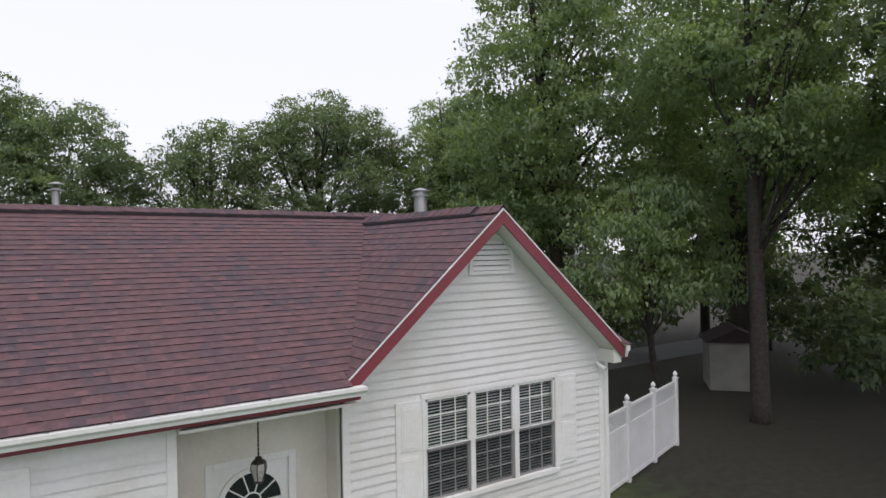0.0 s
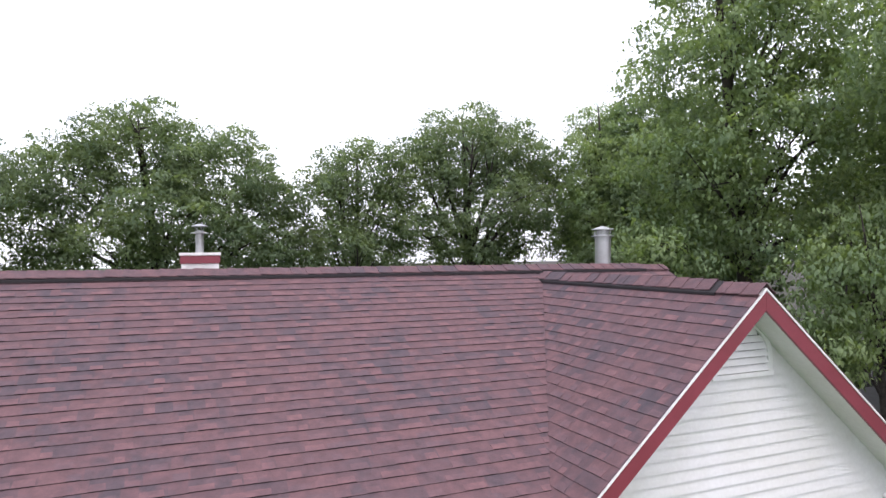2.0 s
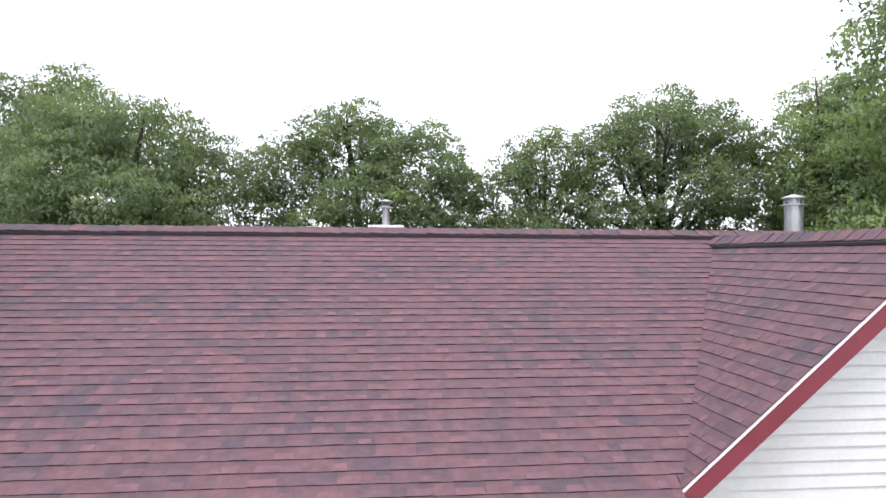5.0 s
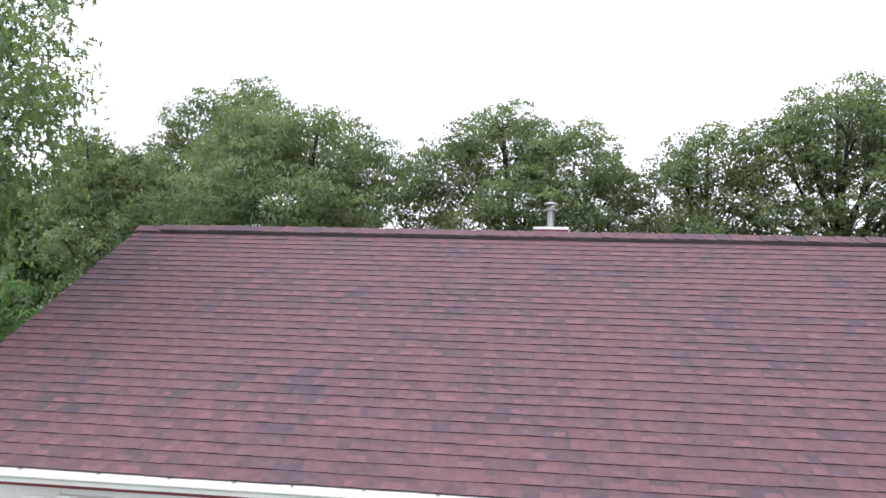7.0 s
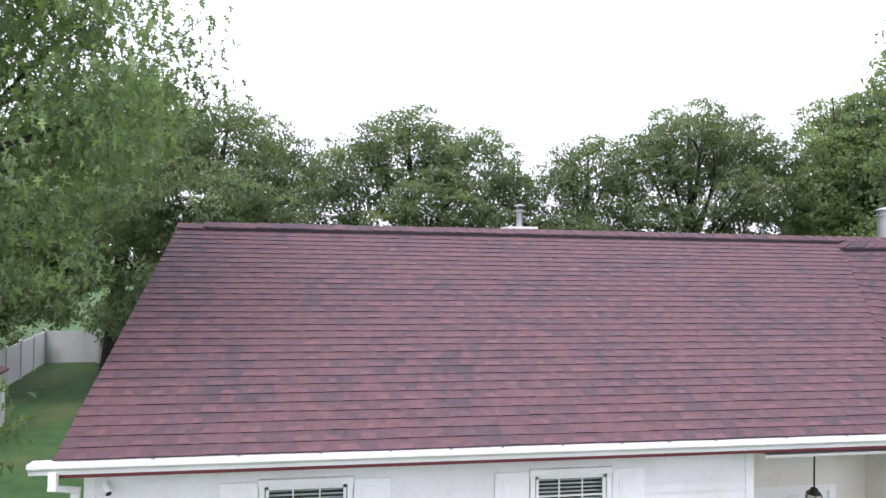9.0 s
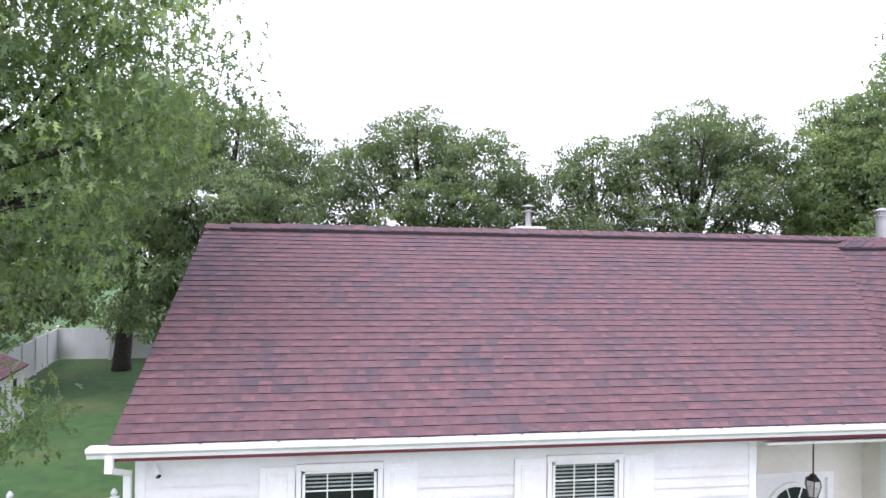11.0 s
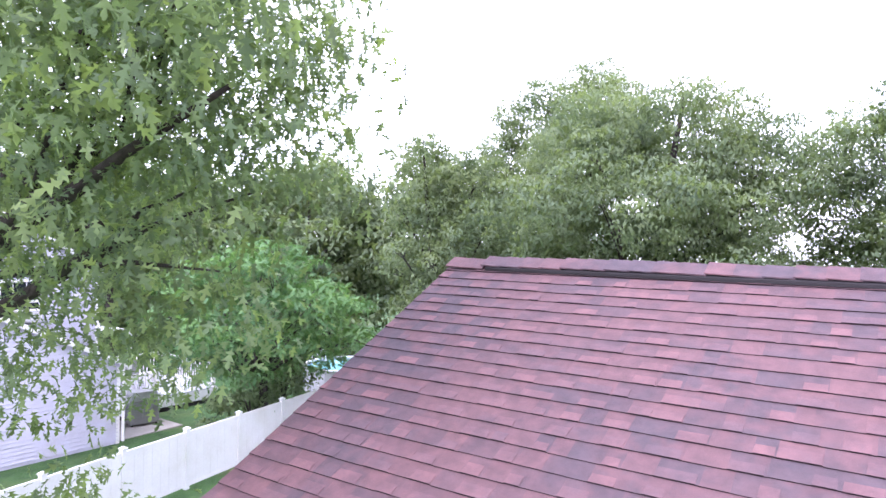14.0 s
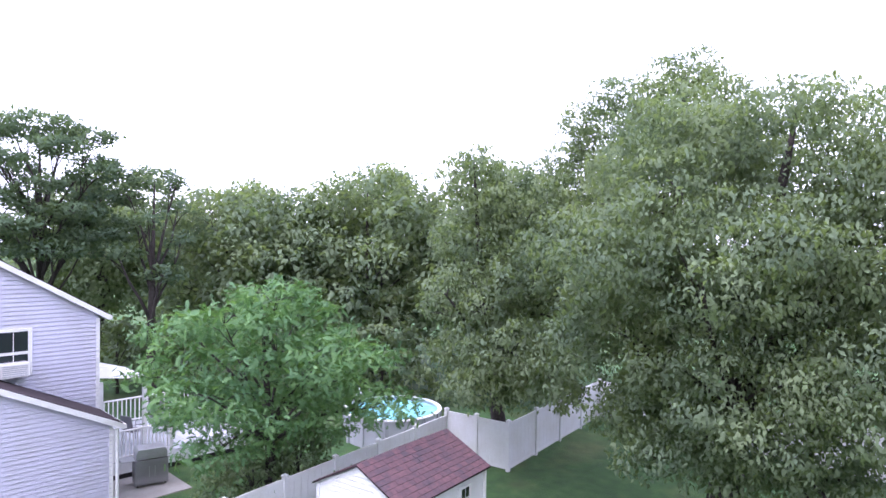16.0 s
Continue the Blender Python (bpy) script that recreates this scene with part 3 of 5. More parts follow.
def window(x0, x1, z0, z1, y, units, parent, blinds, cols=3, rows_up=2):
    """A white vinyl window of double-hung units, with grilles, blinds, glass and a dark-coloured box for the unlit
    room.
    """
    t = 0.055
    f = Shape()
    f.box(x0 - .035, x1 + .035, y - .055, y + .06, z0 - .06, z0 + .01)
    w = part("window", f, TRIM, parent, "white vinyl double-hung window with grilles", 0.004)
    f = Shape()
    f.box(x0 - .035, x1 + .035, y - .045, y + .06, z1 - .02, z1 + .05)
    part("window_head", f, TRIM, w, bevel=0.004)
    step = (x1 - x0) / units
    for i in range(units + 1):
        x = x0 + i * step
        e = .01 if 0 < i < units else 0
        f = Shape()
        f.box(x - t / 2 - e, x + t / 2 + e, y - .042, y + .06, z0 + .01, z1 - .02)
        part("jamb", f, TRIM, w, bevel=0.004)
    zm = z0 + (z1 - z0) * 0.5
    for i in range(units):
        a, b = x0 + i * step + t / 2 + .01, x0 + (i + 1) * step - t / 2 - .01
        for lo, hi, d in ((z0 + .01, zm + .02, 0.022), (zm - .02, z1 - .02, 0.0)):
            g = Shape()
            for p, q, r, u in ((a, b, lo, lo + .035), (a, b, hi - .035, hi), (a, a + .03, lo, hi), (b - .03, b, lo, hi)):
                g.box(p, q, y - .028 + d, y + .004 + d, r, u)
            for k in range(1, cols):
                x = a + (b - a) * k / cols
                g.box(x - .007, x + .007, y - .020 + d, y - .008 + d, lo + .035, hi - .035)
            for k in range(1, rows_up + 1):
                z = lo + (hi - lo) * k / (rows_up + 1) if rows_up > 1 else (lo + hi) / 2
                g.box(a + .03, b - .03, y - .0195 + d, y - .0085 + d, z - .007, z + .007)
            part("sash", g, TRIM, w)
            p = Shape()
            p.poly([(a + .028, y - .004 + d, lo + .03), (b - .028, y - .004 + d, lo + .03), (b - .028, y - .004 + d, hi - .03), (a + .028, y - .004 + d, hi - .03)])
            pane = part("pane", p, GLASS, w)
            pane.visible_shadow = False
            if d > 0:
                p = Shape()
                p.poly([(a + .01, y - .034, lo + .02), (b - .01, y - .034, lo + .02), (b - .01, y - .034, hi), (a + .01, y - .034, hi)])
                part("insect_screen", p, SCREEN, w, "fine dark insect screen").visible_shadow = False
        bl = Shape()
        z = z1 - .05
        while z > (z0 + .03 if blinds else z1 - .25):
            bl.hexa([(a + .02, y + .032, z - .004), (b - .02, y + .032, z - .004), (b - .02, y + .056, z + .004), (a + .02, y + .056, z + .004),
                     (a + .02, y + .032, z - .001), (b - .02, y + .032, z - .001), (b - .02, y + .056, z + .007), (a + .02, y + .056, z + .007)])
            z -= 0.042
        part("blind", bl, BLIND, w, "horizontal slatted blind")
    # shallow box coloured near-black in place of the unlit room
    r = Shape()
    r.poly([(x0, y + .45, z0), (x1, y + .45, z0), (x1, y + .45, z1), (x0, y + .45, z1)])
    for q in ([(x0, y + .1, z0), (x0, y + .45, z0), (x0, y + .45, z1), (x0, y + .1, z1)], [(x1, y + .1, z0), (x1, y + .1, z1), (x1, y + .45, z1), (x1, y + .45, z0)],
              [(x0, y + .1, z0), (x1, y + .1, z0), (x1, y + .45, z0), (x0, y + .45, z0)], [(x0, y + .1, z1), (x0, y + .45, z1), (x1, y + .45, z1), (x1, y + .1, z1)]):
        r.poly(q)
    part("room_behind", r, ROOM_SHADE, w)
    return w


def shutter(x0, x1, z0, z1, y, parent):
    s = Shape()
    s.box(x0, x1, y - .040, y - .012, z0, z1)
    for a, b in ((z0 + .06, (z0 + z1) / 2 - .04), ((z0 + z1) / 2 + .04, z1 - .06)):
        s.box(x0 + .075, x1 - .075, y - .049, y - .039, a, b)
        s.box(x0 + .10, x1 - .10, y - .056, y - .048, a + .03, b - .03)
    part("shutter", s, TRIM, parent, "white panelled shutter", 0.004)


W_LEFT = [(-3.66, -2.80, 1.42, 2.75), (-0.91, -0.07, 1.42, 2.75)]
W_GABLE = (4.76, 7.19, 1.33, 2.74)

wall_main = slab("wall_main", -5.30, 1.62, WALL_Y, WALL_Y + .15, GR - .1, 2.96, WHITE, house, W_LEFT)
boards = [(a - .40, b + .40, c - .07, d + .06) for a, b, c, d in W_LEFT]
siding(wall_main, -5.20, 1.52, 0.25, 2.955, 0.118, [(a - .035, b + .035, c - .06, d + .05) for a, b, c, d in W_LEFT], WHITE, WALL_Y - .001)
for a, b, c, d in W_LEFT:
    window(a, b, c, d, WALL_Y - .01, 1, house, a > -2)
    for p, q in ((a - .405, a - .038), (b + .038, b + .405)):
        shutter(p, q, c - .04, d + .03, WALL_Y - .006, house)
for x in (-5.30, 1.52):
    s = Shape()
    s.box(x, x + .10, WALL_Y - .03, WALL_Y + .05, 0.1, 2.955)
    part("corner_post", s, TRIM, house, "white corner trim", 0.004)

# porch recess
PORCH_Y = 7.86
slab("porch_wall", 1.62, 3.58, PORCH_Y, PORCH_Y + .15, GR - .1, 2.90, CREAM, house, [(2.13, 3.09, 0.12, 2.20)])
porch_back = house.children[-1]
siding(porch_back, 1.62, 3.58, 0.25, 2.88, 0.118, [(2.07, 3.15, 0.1, 2.26)], CREAM, PORCH_Y - .001)
s = Shape()
s.box(1.47, 1.62, WALL_Y + .15, PORCH_Y, GR, 2.9)
part("porch_side_wall", s, CREAM, house)
s = Shape()
s.box(3.58, 3.70, GABLE_Y + .15, PORCH_Y + .15, GR, 2.9)
part("porch_side_wall", s, CREAM, house)
s = Shape()
s.box(1.60, 3.60, EAVE_Y + .036, PORCH_Y, 2.90, 2.93)
part("porch_ceiling", s, SOFFIT, house)
s = Shape()
s.box(1.55, 3.62, 6.9, PORCH_Y, GR, 0.12)
part("porch_slab", s, CONCRETE, house)


def front_door():
    s = Shape()
    s.box(2.15, 3.07, PORCH_Y + .01, PORCH_Y + .055, 0.13, 2.18)
    d = part("front_door", s, TRIM, house, "white panelled front door with a fan light", 0.004)
    f = Shape()
    for a, b, c, e in ((2.06, 2.15, .12, 2.26), (3.07, 3.16, .12, 2.26), (2.15, 3.07, 2.18, 2.26)):
        f.box(a, b, PORCH_Y - .03, PORCH_Y + .06, c, e)
    part("door_frame", f, TRIM, d, bevel=0.004)
    cx, cz, r = 2.61, 1.72, 0.36
    arc = [(cx + r * math.cos(math.pi * i / 20), cz + r * math.sin(math.pi * i / 20)) for i in range(21)]
    g = Shape()
    g.prism(arc, PORCH_Y - .004, PORCH_Y + .008)
    part("fan_glass", g, ROOM_GLASS, d, "dark half-round glass")
    m = Shape()
    ring = lambda ra, rb, y0, y1: [m.prism([(cx + q * math.cos(w), cz + q * math.sin(w)) for q, w in ((rb, a0), (rb, a1), (ra, a1), (ra, a0))], y0, y1)
                                   for a0, a1 in [(math.pi * i / 20, math.pi * (i + 1) / 20) for i in range(20)]]
    ring(r - .005, r + .055, PORCH_Y - .03, PORCH_Y + .009)
    ring(0.10, 0.118, PORCH_Y - .014, PORCH_Y - .003)
    for k in range(1, 5):
        w = math.pi * k / 5
        c, q = math.cos(w), math.sin(w)
        m.prism([(cx + .11 * c + .008 * q, cz + .11 * q - .008 * c), (cx + r * c + .008 * q, cz + r * q - .008 * c),
                 (cx + r * c - .008 * q, cz + r * q + .008 * c), (cx + .11 * c - .008 * q, cz + .11 * q + .008 * c)], PORCH_Y - .014, PORCH_Y - .003)
    part("fan_muntin", m, TRIM, d)
    for a, b in ((0.35, 0.85), (1.0, 1.6)):
        for p, q in ((2.25, 2.56), (2.66, 2.97)):
            k = Shape()
            k.box(p, q, PORCH_Y + .002, PORCH_Y + .012, a, b)
            part("door_panel", k, TRIM, d, bevel=0.004)


ROOM_GLASS = mat("dark_glass", lambda nt, out: surface(nt, out, (0.02, 0.024, 0.028), 0.06))
front_door()

# gable wall
wall_gable = slab("wall_gable", 3.58, 8.27, GABLE_Y, GABLE_Y + .15, GR - .1, 2.95, WHITE, house, [W_GABLE])
s = Shape()
s.prism([(3.58, 2.95), (8.27, 2.95), (8.27, gable_z(8.27) - .15), (GX, GZ - .15), (3.58, gable_z(3.58) - .15)], GABLE_Y, GABLE_Y + .15)
part("gable_end", s, WHITE, house)


def gable_span(z):
    h = (GZ - .215 - z) / GSLOPE
    return (max(3.68, GX - h), min(8.17, GX + h))


VENT = (5.57, 6.38, 4.385, 4.94)
siding(wall_gable, 3.68, 8.17, 0.22, 5.02, 0.118, [(W_GABLE[0] - .035, W_GABLE[1] + .035, W_GABLE[2] - .06, W_GABLE[3] + .05), (5.60, 6.34, 4.385, 4.76)],
       WHITE, GABLE_Y - .001, gable_span, 9.0)
window(*W_GABLE, GABLE_Y - .01, 3, house, True, 3, 2)
shutter(4.33, 4.73, 1.36, 2.73, GABLE_Y - .006, house)
shutter(7.21, 7.62, 1.36, 2.73, GABLE_Y - .006, house)
for x in (3.58, 8.17):
    s = Shape()
    s.box(x, x + .10, GABLE_Y - .03, GABLE_Y + .05, 0.1, gable_z(x + (.0 if x < 5 else .1)) - .24)
    part("corner_post", s, TRIM, house, "white corner trim", 0.004)


def gable_vent():
    cx, r, z0 = (VENT[0] + VENT[1]) / 2, (VENT[1] - VENT[0]) / 2, VENT[2]
    side = VENT[3] - r - z0
    s = Shape()
    arc = lambda q: [(cx + q, z0)] + [(cx + q * math.cos(math.pi * i / 16), z0 + side + q * math.sin(math.pi * i / 16)) for i in range(17)] + [(cx - q, z0)]
    outer, inner = arc(r), arc(r - .06)
    for i in range(len(outer) - 1):
        s.prism([outer[i], outer[i + 1], inner[i + 1], inner[i]], GABLE_Y - .045, GABLE_Y + .01)
    s.box(cx - r - .01, cx + r + .01, GABLE_Y - .050, GABLE_Y + .01, z0 - .035, z0 + .012)
    v = part("gable_vent", s, TRIM, house, "white arched louvred gable vent")
    b = Shape()
    b.prism(arc(r - .01), GABLE_Y - .010, GABLE_Y + .005)
    part("vent_backing", b, DARK, v)
    z = z0 + .02
    while z < z0 + side + r - .11:
        h = max(0.0, z + .05 - z0 - side)
        w = math.sqrt(max(0.01, (r - .055) ** 2 - h * h))
        k = Shape()
        k.hexa([(cx - w, GABLE_Y - .048, z), (cx + w, GABLE_Y - .048, z), (cx + w, GABLE_Y - .042, z), (cx - w, GABLE_Y - .042, z),
                (cx - w, GABLE_Y - .016, z + .062), (cx + w, GABLE_Y - .016, z + .062), (cx + w, GABLE_Y - .010, z + .062), (cx - w, GABLE_Y - .010, z + .062)])
        part("louvre", k, TRIM, v)
        z += 0.074


gable_vent()
# side and back walls
s = Shape()
s.box(-5.30, -5.15, WALL_Y + .15, 15.3, GR, 3.1)
s.prism([(0, 0), (1, 0), (1, 1)], 0, 1)
s.v, s.f, s.m = s.v[:-6], s.f[:-5], s.m[:-5]
for x in (-5.30, 8.12):
    k = len(s.v)
    y0 = WALL_Y + .15 if x < 0 else GABLE_Y + .15
    pts = [(y0, 3.0), (15.3, 3.0), (15.3, 3.2), (RIDGE_Y, 5.22), (y0, 3.15)]
    s.v += [(x, y, z) for y, z in pts] + [(x + .15, y, z) for y, z in pts]
    s.f += [tuple(k + i for i in reversed(range(5))), tuple(k + 5 + i for i in range(5))] + [(k + i, k + (i + 1) % 5, k + 5 + (i + 1) % 5, k + 5 + i) for i in range(5)]
    s.m += [0] * 7
s.box(8.12, 8.27, GABLE_Y + .15, 15.3, GR, 3.0)
s.box(-5.15, 8.12, 15.15, 15.3, GR, 3.1)
part("wall_side", s, WHITE, house)


# ---------------------------------------------------------------- chimney and flue on the back of the roof
def chimney():
    s = Shape()
    s.box(0.86, 1.50, 15.24, 15.84, GR, 5.56)
    c = part("chimney", s, WHITE, house, "boxed chimney with white corner trim, maroon band and white cap")
    k = Shape()
    k.box(0.835, 1.525, 15.215, 15.865, 5.50, 5.645)
    part("band", k, RED, c, "maroon painted band", 0.004)
    k = Shape()
    k.box(0.82, 1.54, 15.20, 15.88, 5.647, 5.70)
    part("cap", k, TRIM, c, "white metal cap", 0.006)
    for x in (0.855, 1.42):
        k = Shape()
        k.box(x, x + .085, 15.228, 15.26, 4.4, 5.498)
        part("corner_post", k, TRIM, c)
    k = Shape()
    k.lathe([(.075, 0), (.075, .36), (.085, .36), (.085, .38), (.06, .38), (.06, .42)], 1.18, 15.5, 5.70, 20)
    for z, r in ((.36, .165), (.49, .15)):
        k.lathe([(r, z), (r, z + .012), (.03, z + .05)], 1.18, 15.5, 5.70, 20)
    for a in range(4):
        w = a * math.pi / 2 + .4
        k.tube([(1.18 + .07 * math.cos(w), 15.5 + .07 * math.sin(w), 6.05), (1.18 + .09 * math.cos(w), 15.5 + .09 * math.sin(w), 6.2)], [.006, .006], 5)
    part("chimney_pipe", k, GALV, c, "galvanised double-disc chimney pipe", smooth=False)


chimney()
s = Shape()
fx, fy = 8.0, 12.35
s.lathe([(.145, 0), (.145, 1.33), (.155, 1.33), (.155, 1.37), (.11, 1.37), (.11, 1.49)], fx, fy, 4.55, 24)
s.lathe([(.21, 1.37), (.21, 1.385), (.12, 1.40)], fx, fy, 4.55, 24)
s.lathe([(.20, 1.49), (.20, 1.505), (.03, 1.56)], fx, fy, 4.55, 24)
for i in range(12):
    w = i * math.pi / 6
    s.tube([(fx + .15 * math.cos(w), fy + .15 * math.sin(w), 5.94), (fx + .15 * math.cos(w), fy + .15 * math.sin(w), 6.04)], [.004, .004], 4)
part("flue_pipe", s, GALV, house, "galvanised steel flue pipe with a rain cap")


# ---------------------------------------------------------------- lantern and camera
SEEDED = mat("seeded_glass", lambda nt, out: surface(nt, out, ramp(nt, noise_tex(nt, coords(nt), 60.0), [(0.35, (0.30, 0.29, 0.26)), (0.7, (0.62, 0.61, 0.57))]), 0.18))


def lantern():
    x, y, top = 2.56, 7.45, 2.90
    root = thing("porch_lantern", (x, y, top), "bronze hanging porch lantern with pale seeded glass on a long chain", "lamp")
    s = Shape()
    s.lathe([(.05, -.02), (.05, 0)], 0, 0, 0, 16)
    part("canopy", s, BRONZE, root)
    s = Shape()
    z = -.02
    k = 0
    while z > -.52:
        dx, dy = (.010, .003) if k % 2 else (.003, .010)
        s.box(-dx, dx, -dy, dy, z - .03, z)
        z -= .024
        k += 1
    part("chain", s, BRONZE, root)
    s = Shape()
    s.lathe([(.09, -.60), (.085, -.585), (.04, -.55), (.045, -.535), (.012, -.52)], 0, 0, 0, 6)
    s.lathe([(.045, -.83), (.06, -.815), (.055, -.80)], 0, 0, 0, 6)
    for i in range(6):
        w = i * math.pi / 3
        s.tube([(.085 * math.cos(w), .085 * math.sin(w), -.60), (.095 * math.cos(w), .095 * math.sin(w), -.66), (.055 * math.cos(w), .055 * math.sin(w), -.81)], [.006] * 3, 5)
    part("cage", s, BRONZE, root)
    s = Shape()
    s.lathe([(.050, -.80), (.088, -.66), (.078, -.60)], 0, 0, 0, 6)
    part("glass", s, SEEDED, root, "pale seeded glass")


lantern()


def security_camera(x, y, z, aim):
    root = thing("security_camera", (x, y, z), "small white bullet security camera under the eaves", "camera", "security cameras")
    s = Shape()
    s.tube([(0, 0, 0.02), (0, -.05, .0)], [.03, .018], 10)
    part("mount", s, TRIM, root)
    s = Shape()
    e = Vector(aim).normalized()
    s.tube([Vector((0, -.03, 0)), Vector((0, -.05, 0)) + e * .13], [.032, .032], 14)
    part("housing", s, TRIM, root)
    s = Shape()
    s.tube([Vector((0, -.05, 0)) + e * .13, Vector((0, -.05, 0)) + e * .134], [.026, .026], 14)
    part("lens", s, DARK, root, "black lens")


security_camera(-5.10, WALL_Y - .02, 2.83, (.5, -.7, -.45))
security_camera(8.12, GABLE_Y - .03, 2.82, (.3, -.7, -.5))


# ---------------------------------------------------------------- shed
def shed():
    root = thing("shed", pose(-14.18, 20.62, GR, 0, 0, 9), "white vinyl garden shed with a maroon shingle roof", "shed")
    hw, hl, ez, rz = 1.24, 1.62, 1.76, 2.42
    s = Shape()
    s.box(-hw, hw, -hl, hl, 0.0, ez - .02)
    s.prism([(-hw, ez - .02), (hw, ez - .02), (0, rz - .06)], -hl, hl)
    wall = part("wall", s, FENCE, root, "white vinyl siding")
    k = 0.12
    siding(wall, -hw, hw, 0.1, rz - .1, k, [], FENCE, -hl - .001, lambda z: (-hw if z < ez - .02 else -hw * (rz - .06 - z) / (rz - ez - .04), hw if z < ez - .02 else hw * (rz - .06 - z) / (rz - ez - .04)))
    for sx in (-1, 1):
        for sy in (-1, 1):
            c = Shape()
            c.box(sx * hw - .04, sx * hw + .04, sy * hl - .04, sy * hl + .04, 0.02, ez - .03)
            part("corner_post", c, TRIM, root)
    d = Shape()
    for sgn in (-1, 1):
        a = [(0, -hl - .1, rz - .04), (sgn * (hw + .12), -hl - .1, ez - .07), (sgn * (hw + .12), hl + .1, ez - .07), (0, hl + .1, rz - .04)]
        if sgn > 0:
            a = a[::1]
        else:
            a = a[::-1]
        d.hexa(a + [(x, y, z + .04) for x, y, z in a])
    r = part("roof", d, BUTT, root, "maroon asphalt shingles")
    g = np.random.default_rng(3)
    t = Shape()
    run = math.hypot(hw + .12, rz - ez + .03)
    for sgn in (-1, 1):
        n = int(run / .14)
        for j in range(n):
            y = -hl - .1
            while y < hl + .1:
                w = g.uniform(.14, .30)
                y1 = min(y + w, hl + .1)
                f0, f1 = 1 - j / n, 1 - (j + 1) / n - .02
                x0, x1 = sgn * (hw + .13) * f0, sgn * (hw + .13) * max(0, f1)
                z0, z1 = rz - (rz - ez + .03) * f0, rz - (rz - ez + .03) * max(0, f1)
                h = g.uniform(.010, .016)
                a = [(x0, y, z0), (x0, y1 - .003, z0), (x1, y1 - .003, z1), (x1, y, z1)]
                if sgn < 0:
                    a = [a[1], a[0], a[3], a[2]]
                t.hexa(a + [(a[0][0], a[0][1], a[0][2] + h), (a[1][0], a[1][1], a[1][2] + h), (a[2][0], a[2][1], a[2][2] + .003), (a[3][0], a[3][1], a[3][2] + .003)], 0, 1)
                y = y1
    tagged(part("shingles", t, [SHINGLE, BUTT], r), kind="stuff")
    for y in (-.62, .72):
        f = Shape()
        f.box(hw + .0, hw + .035, y - .19, y + .19, .92, 1.52)
        w = part("window", f, TRIM, root, "small white-framed shed window")
        for zz in (.96, 1.23):
            for yy in (-.155, 0.01):
                p = Shape()
                p.box(hw + .03, hw + .040, y + yy, y + yy + .145, zz, zz + .235)
                part("pane", p, ROOM_GLASS, w)
        for yy in (-.27, .20):
            p = Shape()
            p.box(hw + .002, hw + .03, y + yy, y + yy + .07, .92, 1.52)
            part("shutter", p, TRIM, root)


shed()


# ---------------------------------------------------------------- fences
def fence_run(p0, p1, height, label, lattice=False, bay=1.83, cap="flat", name="fence"):
    a, b = Vector((*p0, GR)), Vector((*p1, GR))
    length = (b - a).length
    root = thing(name, Matrix.Translation(a) @ Matrix.Rotation(math.atan2(b.y - a.y, b.x - a.x), 4, "Z"), label, "fence", "white vinyl fences")
    n = max(1, round(length / bay))
    step = length / n
    for i in range(n + 1):
        s = Shape()
        x = i * step
        s.box(x - .055, x + .055, -.055, .055, -.1, height + .06)
        s.box(x - .07, x + .07, -.07, .07, height + .06, height + .085)
        if cap == "ball":
            s.lathe([(.045, .085), (.03, .11), (.055, .15), (.055, .18), (.03, .22), (.005, .25)], x, 0, height, 12)
        else:
            s.hexa([(x - .07, -.07, height + .085), (x + .07, -.07, height + .085), (x + .07, .07, height + .085), (x - .07, .07, height + .085),
                    (x - .01, -.01, height + .125), (x + .01, -.01, height + .125), (x + .01, .01, height + .125), (x - .01, .01, height + .125)])
        part("post", s, FENCE, root)
        if i == n:
            break
        top = height - (.38 if lattice else .0)
        for z0, z1 in [(.06, .14), (top - .08, top)] + ([(height - .06, height)] if lattice else []):
            s = Shape()
            s.box(x + .055, x + step - .055, -.022, .022, z0, z1)
            part("rail", s, FENCE, root)
        k = 7
        w = (step - .11) / k
        for j in range(k):
            s = Shape()
            s.box(x + .055 + j * w + .002, x + .055 + (j + 1) * w - .002, -.011, .011, .14, top - .08)
            part("board", s, FENCE, root)
        if lattice:
            s = Shape()
            z0, z1 = top, height - .06
            h = z1 - z0
            q = x + .055 - h
            while q < x + step - .055:
                for sg in (0, 1):
                    e0, e1 = (q, q + h) if sg == 0 else (q + h, q)
                    pa, pb = Vector((e0, 0, z0)), Vector((e1, 0, z1))
                    lo, hi = x + .055, x + step - .055
                    pts = []
                    for k0, k1 in ((0, 1),):
                        f0, f1 = 0.0, 1.0
                        dx = pb.x - pa.x
                        for lim, up in ((lo, False), (hi, True)):
                            f = (lim - pa.x) / dx
                            if (dx > 0) != up:
                                f0 = max(f0, f)
                            else:
                                f1 = min(f1, f)
                        if f1 - f0 > .05:
                            pts = [pa.lerp(pb, f0), pa.lerp(pb, f1)]
                    if pts:
                        d = (pts[1] - pts[0]).normalized()
                        u = Vector((-d.z, 0, d.x)) * .016
                        y = -.006 if sg else .006
                        o = Vector((0, y, 0))
                        e = Vector((0, .005, 0))
                        c = [pts[0] - u + o, pts[1] - u + o, pts[1] + u + o, pts[0] + u + o]
                        s.hexa([v - e for v in c] + [v + e for v in c])
                q += .10
            part("lattice", s, FENCE, root, "white diagonal lattice")
    return root


